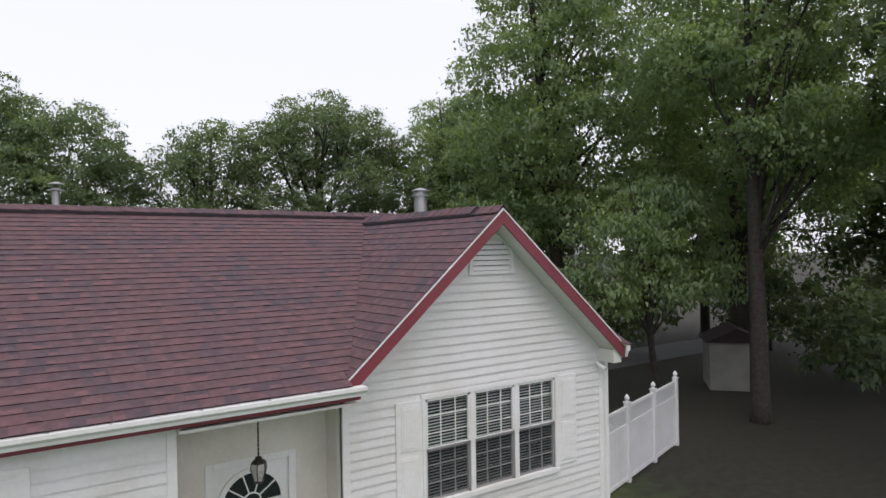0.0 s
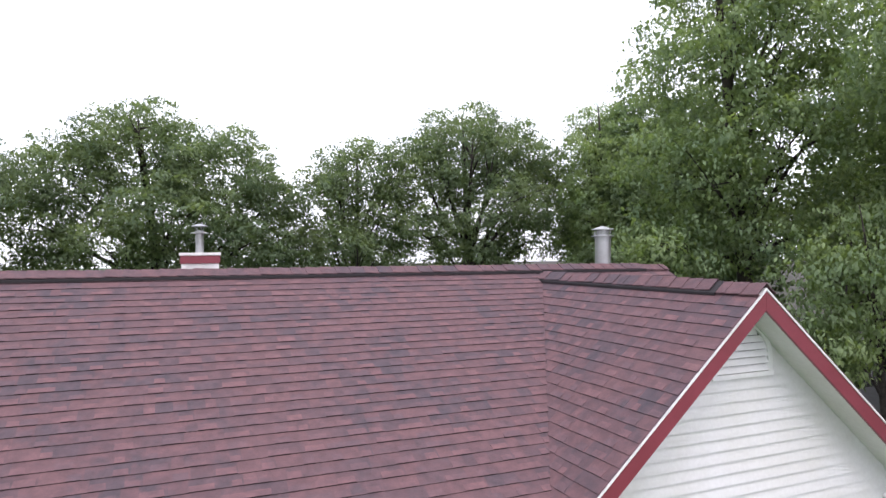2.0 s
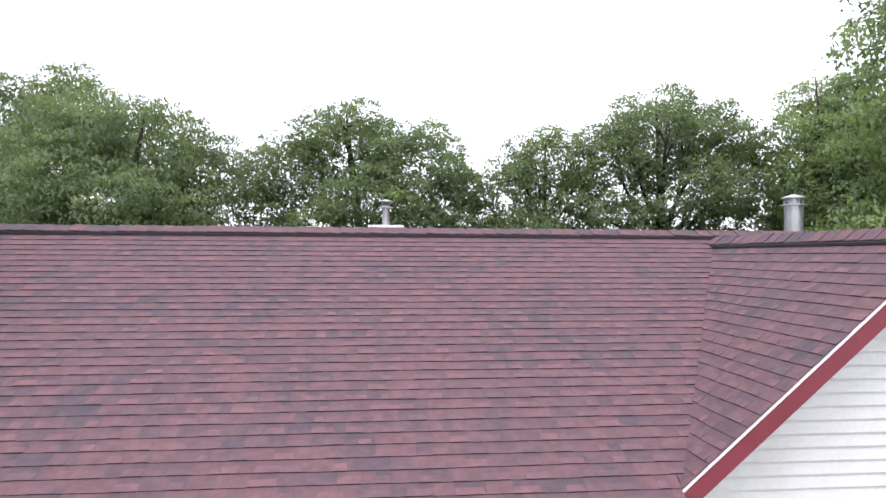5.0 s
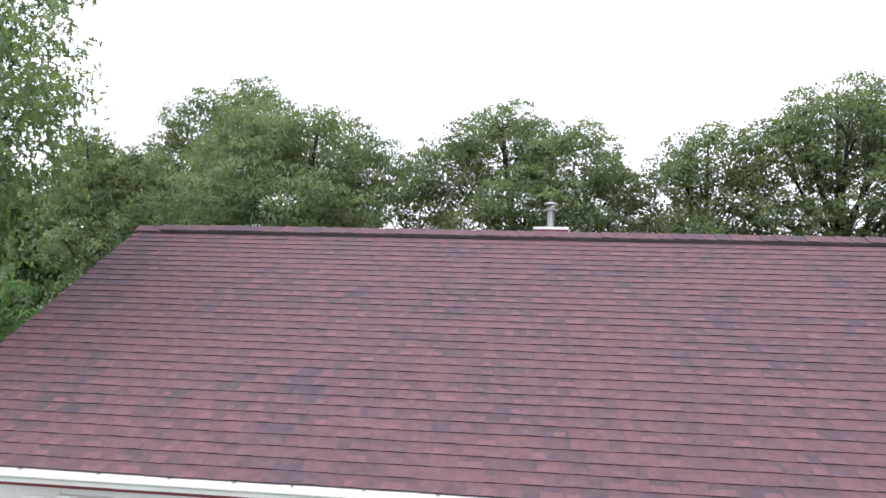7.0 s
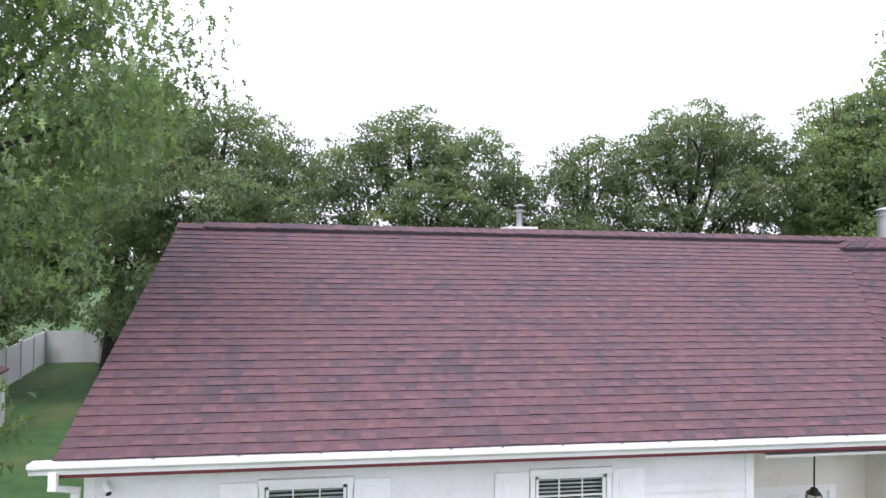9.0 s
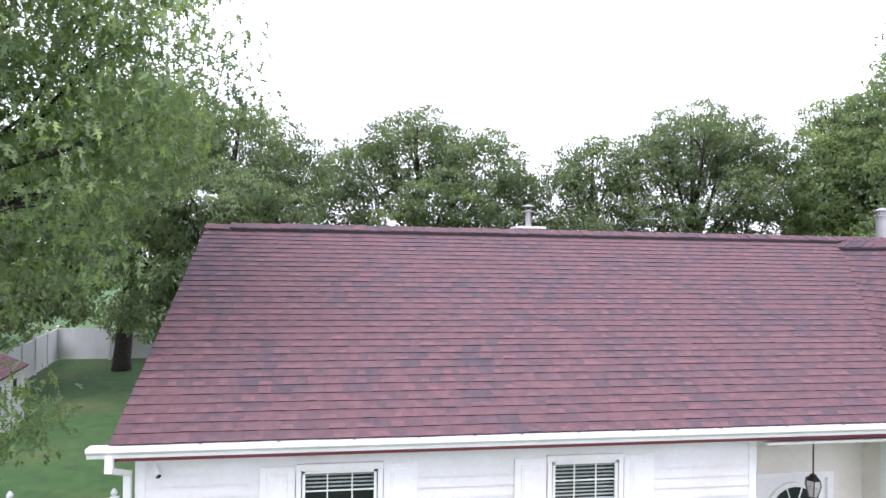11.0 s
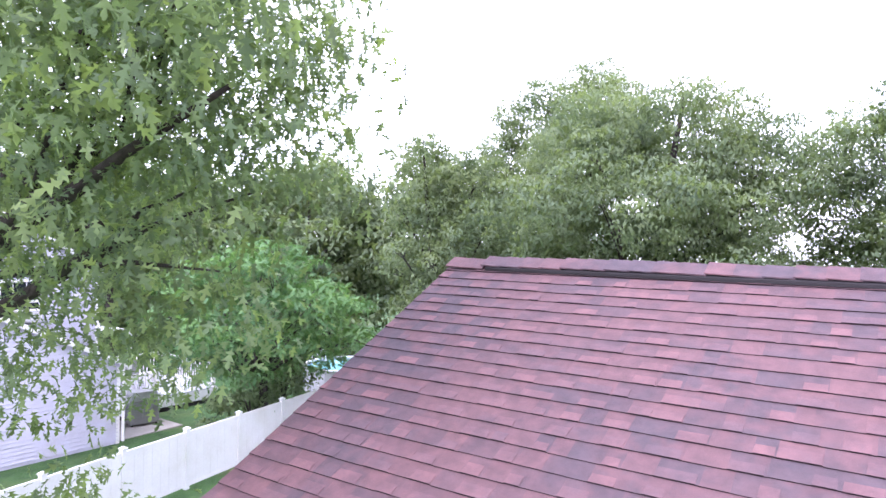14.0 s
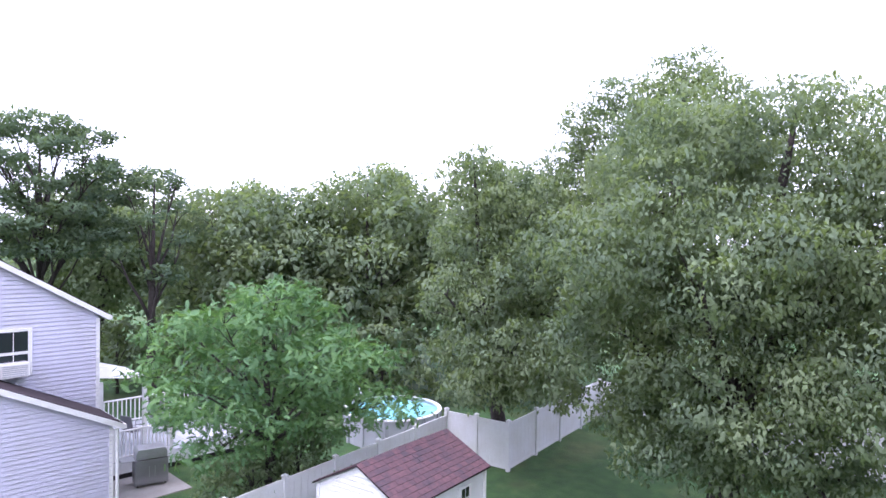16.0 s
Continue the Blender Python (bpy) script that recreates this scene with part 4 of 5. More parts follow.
fence_run((8.34, 8.50), (14.45, 10.45), 1.66, "tall white vinyl fence with lattice top beside the house", True, 1.7, "ball")
fence_run((-14.4, 6.5), (-17.9, 25.9), 1.40, "white vinyl privacy fence along the side boundary")
fence_run((-17.9, 25.9), (-15.55, 26.3), 1.55, "short white vinyl fence panel beside the shed", False, 1.2)
fence_run((-15.55, 26.3), (-16.9, 34.0), 1.55, "white vinyl privacy fence in shade behind the shed")
fence_run((-16.9, 34.0), (14.0, 34.0), 1.55, "white vinyl privacy fence along the back boundary", False, 2.4)
fence_run((-10.6, 12.45), (-5.45, 12.25), 1.0, "low white vinyl fence with pointed posts beside the house", False, 1.5, "ball")

# ---------------------------------------------------------------- pool
def pool():
    root = thing("swimming_pool", (-20.9, 26.1, GR), "round above-ground pool with grey wall and turquoise water", "pool")
    r, h = 1.78, 1.0
    n = 24
    for i in range(n):
        s = Shape()
        a0, a1 = 2 * math.pi * i / n, 2 * math.pi * (i + 1) / n
        c0, s0, c1, s1 = math.cos(a0), math.sin(a0), math.cos(a1), math.sin(a1)
        q = r - .03
        s.hexa([(q * c0, q * s0, 0), (r * c0, r * s0, 0), (r * c1, r * s1, 0), (q * c1, q * s1, 0), (q * c0, q * s0, h), (r * c0, r * s0, h), (r * c1, r * s1, h), (q * c1, q * s1, h)])
        part("wall_panel", s, POOLWALL, root)
    s = Shape()
    for i in range(n):
        a0, a1 = 2 * math.pi * i / n, 2 * math.pi * (i + 1) / n
        c0, s0, c1, s1 = math.cos(a0), math.sin(a0), math.cos(a1), math.sin(a1)
        q, w = r - .09, r + .06
        s.hexa([(q * c0, q * s0, h), (w * c0, w * s0, h), (w * c1, w * s1, h), (q * c1, q * s1, h), (q * c0, q * s0, h + .04), (w * c0, w * s0, h + .04), (w * c1, w * s1, h + .04), (q * c1, q * s1, h + .04)])
    part("rim", s, TRIM, root, "pale top rail")
    for i in range(14):
        a = 2 * math.pi * i / 14
        s = Shape()
        s.box(r - .01, r + .05, -.06, .06, 0, h - .002)
        p = part("upright", s, POOLWALL, root)
        p.rotation_euler.z = a
    s = Shape()
    s.lathe([(r - .03, h - .16), (r - .03, h - .12)], 0, 0, 0, 48)
    part("water", s, WATER, root, "turquoise water")
    s = Shape()
    for k in (-.22, .22):
        s.tube([(-r - .35, k, 0), (-r - .1, k, h + .2), (-r + .05, k, h + .5), (-r + .25, k, h + .2), (-r + .3, k, h - .2)], [.02] * 5, 8)
    for z in (.25, .55, .85):
        s.box(-r - .33 + z * .22, -r - .2 + z * .22, -.22, .22, z, z + .03)
    part("ladder", s, TRIM, root, "white pool ladder")


pool()


# ---------------------------------------------------------------- neighbour's house, patio and deck
def neighbour():
    root = thing("neighbour_house", (-20.8, 16.2, GR), "two-storey neighbouring house with pale grey lilac siding and white trim", "house")
    g = -0.02

    def gable_block(name, x0, x1, ye, ze, slope, depth, zb):
        """A block whose gable faces +x: eave at y = ye, ridge half the depth away, standing from zb up."""
        yr = ye - depth / 2
        zr = ze + slope * depth / 2
        s = Shape()
        k = 0
        out = [(ye - .22, zb), (ye - .22, ze - .05), (yr, zr - .12), (ye - depth + .22, ze - .05), (ye - depth + .22, zb)]
        s.v = [(x1, y, z) for y, z in out] + [(x0, y, z) for y, z in out]
        s.f = [(4, 3, 2, 1, 0), (5, 6, 7, 8, 9)] + [(i, (i + 1) % 5, 5 + (i + 1) % 5, 5 + i) for i in range(5)]
        s.m = [0] * 7
        w = part(name, s, LILAC, root)
        z = zb + .1
        while z < zr - .2:
            zt = z + .115
            a = lambda h: (max(ye - depth + .24, yr - max(0, (zr - .14 - h)) / slope), min(ye - .24, yr + max(0, (zr - .14 - h)) / slope))
            (l0, l1), (h0, h1) = a(z), a(zt)
            if l1 - l0 > .1:
                b = Shape()
                b.hexa([(x1, l0, z), (x1 + .028, l0, z), (x1 + .028, l1, z), (x1, l1, z), (x1, h0, zt - .02), (x1 + .008, h0, zt - .02), (x1 + .008, h1, zt - .02), (x1, h1, zt - .02)])
                part("siding_board", b, LILAC, w)
            z = zt
        for sg in (-1, 1):
            d = Shape()
            e = (ye if sg > 0 else ye - depth)
            p = [(x1 + .16, yr, zr - .06), (x1 + .16, e, ze - .06), (x0, e, ze - .06), (x0, yr, zr - .06)]
            p = p if sg < 0 else p[::-1]
            d.hexa(p + [(x, y, z + .06) for x, y, z in p])
            part("roof", d, BUTT, root, "dark asphalt shingles")
            b = Shape()
            p = [(x1 + .162, yr, zr - .17), (x1 + .18, yr, zr - .17), (x1 + .18, e, ze - .17), (x1 + .162, e, ze - .17)]
            p = p if sg < 0 else p[::-1]
            b.hexa(p + [(x, y, z + .15) for x, y, z in p])
            part("rake_board", b, TRIM, root, "white rake trim")
        for y in (ye - .30, ye - depth + .20):
            b = Shape()
            b.box(x1 - .05, x1 + .025, y, y + .10, zb, ze - .12)
            part("corner_post", b, TRIM, root)
        b = Shape()
        b.box(x0, x1 + .15, ye - .02, ye + .09, ze - .17, ze - .06)
        part("gutter", b, TRIM, root, "white gutter")

    gable_block("lower_wall", -6.0, 0.0, 0.25, 2.40, 0.49, 8.0, 0.0)
    gable_block("upper_wall", -9.0, -1.7, 0.45, 5.10, 0.60, 9.0, 2.0)
    # upper window with an air conditioner
    f = Shape()
    f.box(-1.71, -1.64, -2.6, -1.42, 3.62, 4.86)
    w = part("window", f, TRIM, root, "white double-hung window", 0.01)
    for z0, z1 in ((3.70, 4.18), (4.26, 4.78)):
        p = Shape()
        p.box(-1.65, -1.632, -2.5, -1.52, z0, z1)
        part("pane", p, ROOM_GLASS, w)
    for y in (-2.2, -1.85):
        p = Shape()
        p.box(-1.634, -1.625, y - .008, y + .008, 3.70, 4.78)
        part("muntin", p, TRIM, w)
    a = Shape()
    a.box(-1.70, -1.32, -2.2, -1.55, 3.64, 4.0)
    u = part("air_conditioner", a, TRIM, root, "white window air conditioner", 0.015)
    for i in range(6):
        p = Shape()
        p.box(-1.325, -1.31, -2.15, -1.6, 3.68 + i * .05, 3.70 + i * .05)
        part("grille", p, POOLWALL, u)
    d = Shape()
    d.tube([(0.05, .14, 2.25), (0.05, .14, .05)], [.045, .045], 8)
    part("downspout", d, TRIM, root)
    # porch roof behind
    d = Shape()
    d.hexa([(-4.5, .35, 3.05), (-2.9, .35, 3.05), (-2.9, 2.1, 2.8), (-4.5, 2.1, 2.8), (-4.4, .35, 3.45), (-3.2, .35, 3.45), (-3.0, 1.9, 2.95), (-4.4, 1.9, 2.95)])
    part("porch_roof", d, TRIM, root, "white porch roof")
    for y in (.7, 2.0):
        d = Shape()
        d.box(-3.05, -2.93, y - .06, y + .06, .5, 2.85)
        part("porch_post", d, TRIM, root)


neighbour()


def deck():
    root = thing("deck", (-23.1, 17.0, GR), "raised grey timber deck with white skirt and railing", "deck")
    n = 12
    for i in range(n):
        s = Shape()
        s.box(-4.0, .02, i * .36, i * .36 + .345, .52, .56)
        part("plank", s, POOLWALL, root)
    s = Shape()
    s.box(-.02, .02, 0, n * .36, .16, .515)
    part("skirt", s, FENCE, root)
    s = Shape()
    s.box(-.04, -.02, 0, n * .36, 0, .16)
    part("lattice_skirt", s, DARK, root, "dark lattice base")

    def rail(x0, y0, x1, y1, z0, m):
        for z in (z0 + .1, z0 + .88):
            s = Shape()
            s.tube([(x0, y0, z), (x1, y1, z)], [.03, .03], 6)
            part("rail", s, TRIM, root)
        for i in range(m + 1):
            f = i / m
            x, y = x0 + (x1 - x0) * f, y0 + (y1 - y0) * f
            s = Shape()
            w = .05 if i in (0, m) else .016
            s.box(x - w, x + w, y - w, y + w, z0, z0 + (1.0 if i in (0, m) else .88))
            part("baluster" if w < .03 else "post", s, TRIM, root)
    rail(0.0, .05, 0.0, 1.75, .56, 15)
    rail(-3.9, 4.2, -0.1, 4.2, .56, 26)
    rail(-3.9, .3, -3.9, 4.2, .56, 26)


deck()
s = Shape()
s.box(-23.05, -21.0, 16.2, 18.5, GR - .1, GR + .03)
tagged(new("patio", s.mesh("patio", [CONCRETE])), "pale concrete patio slab beside the lawn", "patio", "", "structure")


def grill():
    root = thing("gas_grill", pose(-22.15, 17.75, GR + .03, 0, 0, 78), "grey gas grill with a bright hood on a closed cabinet", "grill")
    s = Shape()
    s.box(-.45, .45, -.27, .27, .06, .78)
    part("cabinet", s, STEEL, root, bevel=.01)
    for x in (-.22, .22):
        s = Shape()
        s.box(x - .20, x + .20, -.285, -.272, .10, .72)
        d = part("door", s, STEEL, root, bevel=.004)
        k = Shape()
        k.tube([(x * .35, -.31, .3), (x * .35, -.31, .6)], [.01, .01], 8)
        part("handle", k, GALV, d)
    s = Shape()
    s.prism([(-.42, .80), (.42, .80), (.42, .98), (.36, 1.10), (-.36, 1.10), (-.42, .98)], -.26, .26)
    h = part("lid", s, GALV, root, "closed bright metal hood", .02)
    k = Shape()
    k.tube([(-.3, -.30, .93), (.3, -.30, .93)], [.012, .012], 8)
    part("handle", k, GALV, h)
    for sx in (-1, 1):
        s = Shape()
        s.box(min(sx * .45, sx * .80), max(sx * .45, sx * .80), -.24, .24, .78, .81)
        part("side_shelf", s, GALV, root, bevel=.006)
    for x in (-.38, .38):
        for y in (-.2, .2):
            s = Shape()
            s.tube([(x - .02, y, .035), (x + .02, y, .035)], [.035, .035], 10)
            part("caster", s, DARK, root)


grill()


def patio_chair(x, y, turn):
    root = thing("patio_chair", pose(x, y, GR + .56, 0, 0, turn), "dark metal patio chair with mesh seat on the deck", "chair", "deck chairs")
    s = Shape()
    s.box(-.25, .25, -.25, .25, .40, .43)
    part("seat", s, STEEL, root, bevel=.008)
    s = Shape()
    s.hexa([(-.25, .22, .43), (.25, .22, .43), (.25, .25, .43), (-.25, .25, .43), (-.25, .34, .95), (.25, .34, .95), (.25, .37, .95), (-.25, .37, .95)])
    part("backrest", s, STEEL, root, bevel=.008)
    for a in (-.23, .23):
        for b in (-.23, .23):
            s = Shape()
            s.tube([(a, b, .40), (a * 1.1, b * 1.1, 0)], [.014, .014], 6)
            part("leg", s, STEEL, root)
        s = Shape()
        s.tube([(a, -.22, .42), (a, -.24, .64), (a, .28, .66)], [.014] * 3, 6)
        part("armrest", s, STEEL, root)


patio_chair(-24.6, 18.2, 200)
patio_chair(-25.4, 19.3, 80)

# ---------------------------------------------------------------- trees
rng = np.random.default_rng(21)


def wood(cx, cy, top, rx, ry, low, label="broad green oak with a billowing crown", material=LEAF_OAK, count=26, **kw):
    cz, rz = (top + low) / 2, (top - low) / 2
    return tree((cx, cy), billow(cx, cy, cz, rx, ry, rz, count, rng), material, label, rng, **kw)


def humps(rows, count=15, size=(0.28, 0.42)):
    """A crown's lobes from a few large domes (x, y, z, radius, height), each with small rounded sprays over it."""
    lobes = []
    for x, y, z, r, h in rows:
        r, h = r * 1.10, h * 1.12
        lobes.append((x, y, z, r * .70, r * .70, h * .66))
        for i in range(count):
            v = 1 - 1.55 * (i + .5) / count
            a = i * 2.399963 + rng.uniform(-.5, .5)
            w, k = math.sqrt(max(0, 1 - v * v)), rng.uniform(.68, .82)
            e = rng.uniform(*size)
            lobes.append((x + r * k * w * math.cos(a), y + r * k * w * math.sin(a), z + h * k * v, r * e, r * e, h * e * .8))
    return lobes


def domed(at, rows, label="broad green oak with a billowing crown", material=LEAF_OAK, count=15, **kw):
    kw = {"leaf": .15, "per_m2": 7.0, "each": 11, "spread": .13, "inner": .72, "limbs": 14, **kw}
    return tree(at, humps(rows, count), material, label, rng, **kw)


# back row, seen over the ridge
domed((0.6, 28.6), [(-0.3, 28.6, 9.2, 2.2, 2.0), (-2.4, 28.2, 8.2, 2.0, 1.9), (2.5, 28.2, 8.5, 2.3, 2.0), (3.9, 28.0, 7.2, 1.4, 1.5), (-3.4, 27.8, 6.8, 1.3, 1.4),
                    (0.8, 27.0, 7.0, 2.2, 1.6), (-1.4, 27.2, 6.0, 1.7, 1.2), (3.0, 27.2, 5.9, 1.7, 1.2), (0.9, 28.4, 5.2, 1.9, 1.2), (-3.4, 28.0, 5.0, 1.5, 1.1), (4.4, 28.4, 5.2, 1.4, 1.2)], trunk_r=.3)
domed((7.4, 28.2), [(7.9, 28.2, 8.8, 1.6, 1.6), (6.3, 28.0, 7.6, 1.4, 1.5), (8.6, 27.8, 7.2, 1.4, 1.3), (6.9, 27.4, 5.9, 1.6, 1.2), (5.5, 27.8, 5.6, 1.1, 1.1), (8.4, 28.2, 5.4, 1.4, 1.2)])
domed((12.6, 28.2), [(12.5, 28.2, 9.9, 2.2, 2.1), (10.6, 28.0, 8.8, 1.8, 1.7), (14.8, 28.2, 9.8, 1.9, 1.8), (16.0, 28.0, 8.4, 1.5, 1.5), (13.2, 27.0, 7.4, 2.2, 1.6),
                     (10.4, 27.4, 6.4, 1.7, 1.3), (15.2, 27.2, 6.2, 1.8, 1.3), (12.4, 27.6, 5.2, 2.0, 1.0)], trunk_r=.3)
domed((18.8, 26.4), [(18.2, 26.4, 8.9, 1.9, 1.8), (19.9, 27.0, 10.6, 2.2, 1.9), (17.4, 25.6, 7.2, 1.6, 1.6), (19.4, 25.4, 7.4, 2.0, 1.6), (18.0, 25.0, 5.2, 1.9, 1.4), (20.4, 25.4, 5.4, 2.0, 1.4)],
      "light green tree behind the house", LEAF_LIGHT)
# the spreading oak over the lawn, a second one behind it, and their low boughs by the fence
domed((-8.6, 25.6), [(-7.2, 25.6, 8.7, 2.2, 1.9), (-9.6, 25.0, 8.4, 2.3, 2.0), (-5.2, 26.0, 7.8, 1.7, 1.5), (-5.9, 24.6, 6.6, 1.9, 1.5), (-8.2, 23.2, 6.4, 2.5, 1.7), (-10.9, 24.4, 6.4, 1.7, 1.6),
                     (-10.2, 23.9, 4.6, 1.7, 1.3), (-7.6, 23.9, 3.6, 2.2, 1.6), (-5.2, 24.0, 4.2, 1.9, 1.5), (-8.6, 23.9, 2.5, 1.6, 1.0), (-5.8, 24.2, 1.9, 1.7, 1.1), (-10.1, 25.2, 2.7, 1.5, 1.0),
                     (-7.4, 26.6, 5.4, 2.6, 1.8)],
      "large spreading oak with boughs hanging to the lawn", leaf=.13, per_m2=8.0, each=12, trunk_r=.34, droop=.6)
domed((-13.0, 31.0), [(-12.2, 31.0, 11.2, 1.9, 1.8), (-14.6, 31.0, 10.6, 1.9, 1.8), (-15.6, 30.4, 8.8, 1.6, 1.6), (-12.6, 30.0, 8.6, 2.2, 1.8), (-14.4, 29.6, 6.4, 2.2, 1.8), (-10.8, 30.6, 9.4, 1.8, 1.6),
                      (-14.6, 29.4, 4.0, 2.2, 1.6), (-12.0, 29.6, 5.8, 2.2, 1.6)], trunk_r=.3)
domed((-16.6, 27.2), [(-17.3, 26.5, 8.9, 1.1, 1.1), (-15.4, 27.2, 8.0, 1.5, 1.4), (-17.0, 26.8, 7.0, 1.7, 1.4), (-14.6, 26.4, 5.8, 1.7, 1.5), (-16.6, 26.2, 5.0, 1.8, 1.4), (-14.4, 25.2, 3.6, 1.4, 1.2),
                      (-16.2, 25.3, 3.4, 1.3, 1.1), (-15.2, 24.7, 2.5, 1.2, .8), (-13.2, 25.3, 3.0, 1.1, 1.0)],
      "tall slender tree with low boughs over the fence corner", droop=.6)
# the tall oaks beyond the gable
domed((18.2, 17.8), [(15.7, 17.6, 11.0, 2.3, 2.0), (16.7, 17.2, 14.2, 2.4, 2.1), (18.6, 17.8, 16.6, 2.6, 2.2), (15.4, 17.4, 8.0, 2.1, 1.7), (18.0, 16.6, 12.0, 2.5, 2.0), (17.4, 16.2, 8.8, 2.2, 1.6),
                     (20.8, 17.6, 14.4, 2.6, 2.0), (20.6, 16.8, 10.4, 2.5, 1.8), (14.9, 18.2, 5.6, 1.9, 1.5), (17.6, 16.8, 5.8, 2.1, 1.4), (20.6, 16.4, 6.8, 2.2, 1.4)],
      "tall oak with an open crown beside the gable end", LEAF_LIGHT, 12, trunk_r=.24, leaf=.17, per_m2=5.2, each=10, spread=.17, droop=.5)
domed((17.6, 13.2), [(15.4, 12.8, 4.9, 1.5, 1.1), (17.2, 13.4, 5.8, 1.8, 1.2), (19.2, 13.4, 5.0, 1.6, 1.2), (16.2, 12.6, 3.4, 1.5, 1.0), (18.4, 12.6, 3.6, 1.7, 1.1), (14.6, 13.2, 3.4, 1.2, 1.0)],
      "small light green tree with hanging leaves", LEAF_LIGHT, 12, trunk_r=.1, leaf=.15, per_m2=5, droop=.8)
domed((18.3, 10.4), [(18.4, 10.6, 13.0, 2.6, 2.2), (20.6, 11.2, 10.4, 2.6, 1.9), (17.2, 11.4, 10.0, 2.0, 1.6), (20.4, 9.0, 13.4, 2.6, 2.0), (22.6, 9.6, 11.4, 2.6, 1.9), (20.0, 9.4, 8.0, 2.4, 1.5),
                     (22.8, 10.2, 7.6, 2.4, 1.5), (18.6, 9.6, 7.4, 1.7, 1.1)],
      "tall oak with an open crown beside the gable end", LEAF_LIGHT, 12, trunk_r=.22, leaf=.17, per_m2=5.0, each=10, spread=.17, droop=.5)
wood(26.5, 16.0, 16.0, 5.0, 5.0, 2.4, "tall dark oak beside the gable end, the unseen one added for shade", LEAF_LIGHT, 30, trunk_r=0.34, leaf=.24, per_m2=3)
wood(22.5, 26.0, 13.0, 4.6, 4.6, 1.5, per_m2=5, leaf=.26)
# extra oak outside the view, added to keep light off the right lawn
wood(18.6, 2.4, 14.0, 5.5, 5.0, 5.5, "tall dark oak beside the gable end, the unseen one added for shade", count=26, trunk_r=0.34, leaf=.30, per_m2=4)
# far woods
for x, y, h in ((-23, 35, 10.8), (-28.5, 31, 10.6), (-32.5, 26.5, 9.8), (-33, 36, 11.0), (-40, 30, 10.2), (-46, 24, 11.0), (28, 34, 12.0), (33, 22, 12.0), (34, 11, 12.0), (30, 2, 12.0)):
    wood(x, y, h, 4.6, 4.4, 0.0, "dense green tree in the far woods", count=24, leaf=.32, per_m2=2.8, spread=.3)
# underwood at the foot of the woods
for x, y, h in ((-20.5, 33, 3.4), (-25, 29, 3.6), (-29.5, 24.5, 3.4), (-34, 21, 3.2), (-38, 26, 3.6), (-13, 35.5, 3.2), (-5, 36, 4.2), (3, 36, 4.4), (10, 36, 4.4),
                (17, 33, 4.0), (24, 20.5, 3.0), (27, 12, 3.4), (31, 17, 4.4), (21, 30, 3.6), (27, 7, 4.2), (25, 25, 4.2), (24.8, 9.6, 3.0)):
    wood(x, y, h, 2.9, 2.2, -0.4, "leafy dark green shrub under the trees", count=10, leaf=.28, per_m2=3, trunk_r=.06, name="shrub", category="shrub", group="shrubs")
# bushes at the foot of the locust
for x, y, h in ((-18.3, 20.3, 2.4), (-18.0, 18.6, 1.5)):
    wood(x, y, h, 1.3, 1.3, -0.4, "round dark green bush by the fence", count=10, leaf=.13, per_m2=12, spread=.14, trunk_r=.05, name="shrub", category="shrub", group="shrubs")


DUSK = painted("weathered_grey_boards", (0.26, 0.25, 0.23), 0.8, 0.3)


def outbuilding():
    root = thing("garden_shed", pose(22.2, 13.6, GR, 0, 0, -50), "low grey lap-sided outbuilding under the trees", "shed")
    s = Shape()
    s.box(-.9, .9, -1.0, 1.0, 0, 1.7)
    w = part("wall", s, DUSK, root)
    siding(w, -.9, .9, .05, 1.68, .13, [], DUSK, -1.001)
    s = Shape()
    s.prism([(-1.05, 1.7), (1.05, 1.7), (0, 2.2)], -1.15, 1.15)
    part("roof", s, BUTT, root)


outbuilding()
s = Shape()
s.box(20.5, 36.0, 18.5, 21.5, GR - .05, GR + .02)
tagged(new("driveway", s.mesh("driveway", [ASPHALT])), "grey asphalt drive beyond the trees", "driveway", "", "structure")

FROND = [(0, 0)]
for i in range(5):
    y0 = .10 + i * .17
    w = .27 * math.sin(math.pi * (.2 + .72 * i / 5))
    FROND += [(w, y0 + .07), (.015, y0 + .115)]
FROND += [(0, 1.0)] + [(-x, y) for x, y in reversed(FROND[1:])]


def locust():
    x, y = -18.0, 19.1
    lobes = [(x, y, 2.9, 1.5, 1.5, 1.6)]
    for i in range(34):
        a, h = i * 2.4 + rng.uniform(-.3, .3), 1 - 1.4 * (i + .5) / 34
        w = math.sqrt(1 - h * h) * rng.uniform(.55, 1.25)
        k = rng.uniform(.5, 1.05)
        lobes.append((x + 2.75 * w * math.cos(a), y + 2.75 * w * math.sin(a), 2.9 + 2.5 * h + rng.uniform(-.3, .3), k * 1.15, k * 1.15, .28 * k))
    tree((x, y), lobes, LEAF_LOCUST, "bright green locust tree with feathery leaves", rng, trunk_r=.13, leaf=.25, per_m2=7, spread=.16, each=6, outline=FROND, droop=.2, limbs=24)


locust()


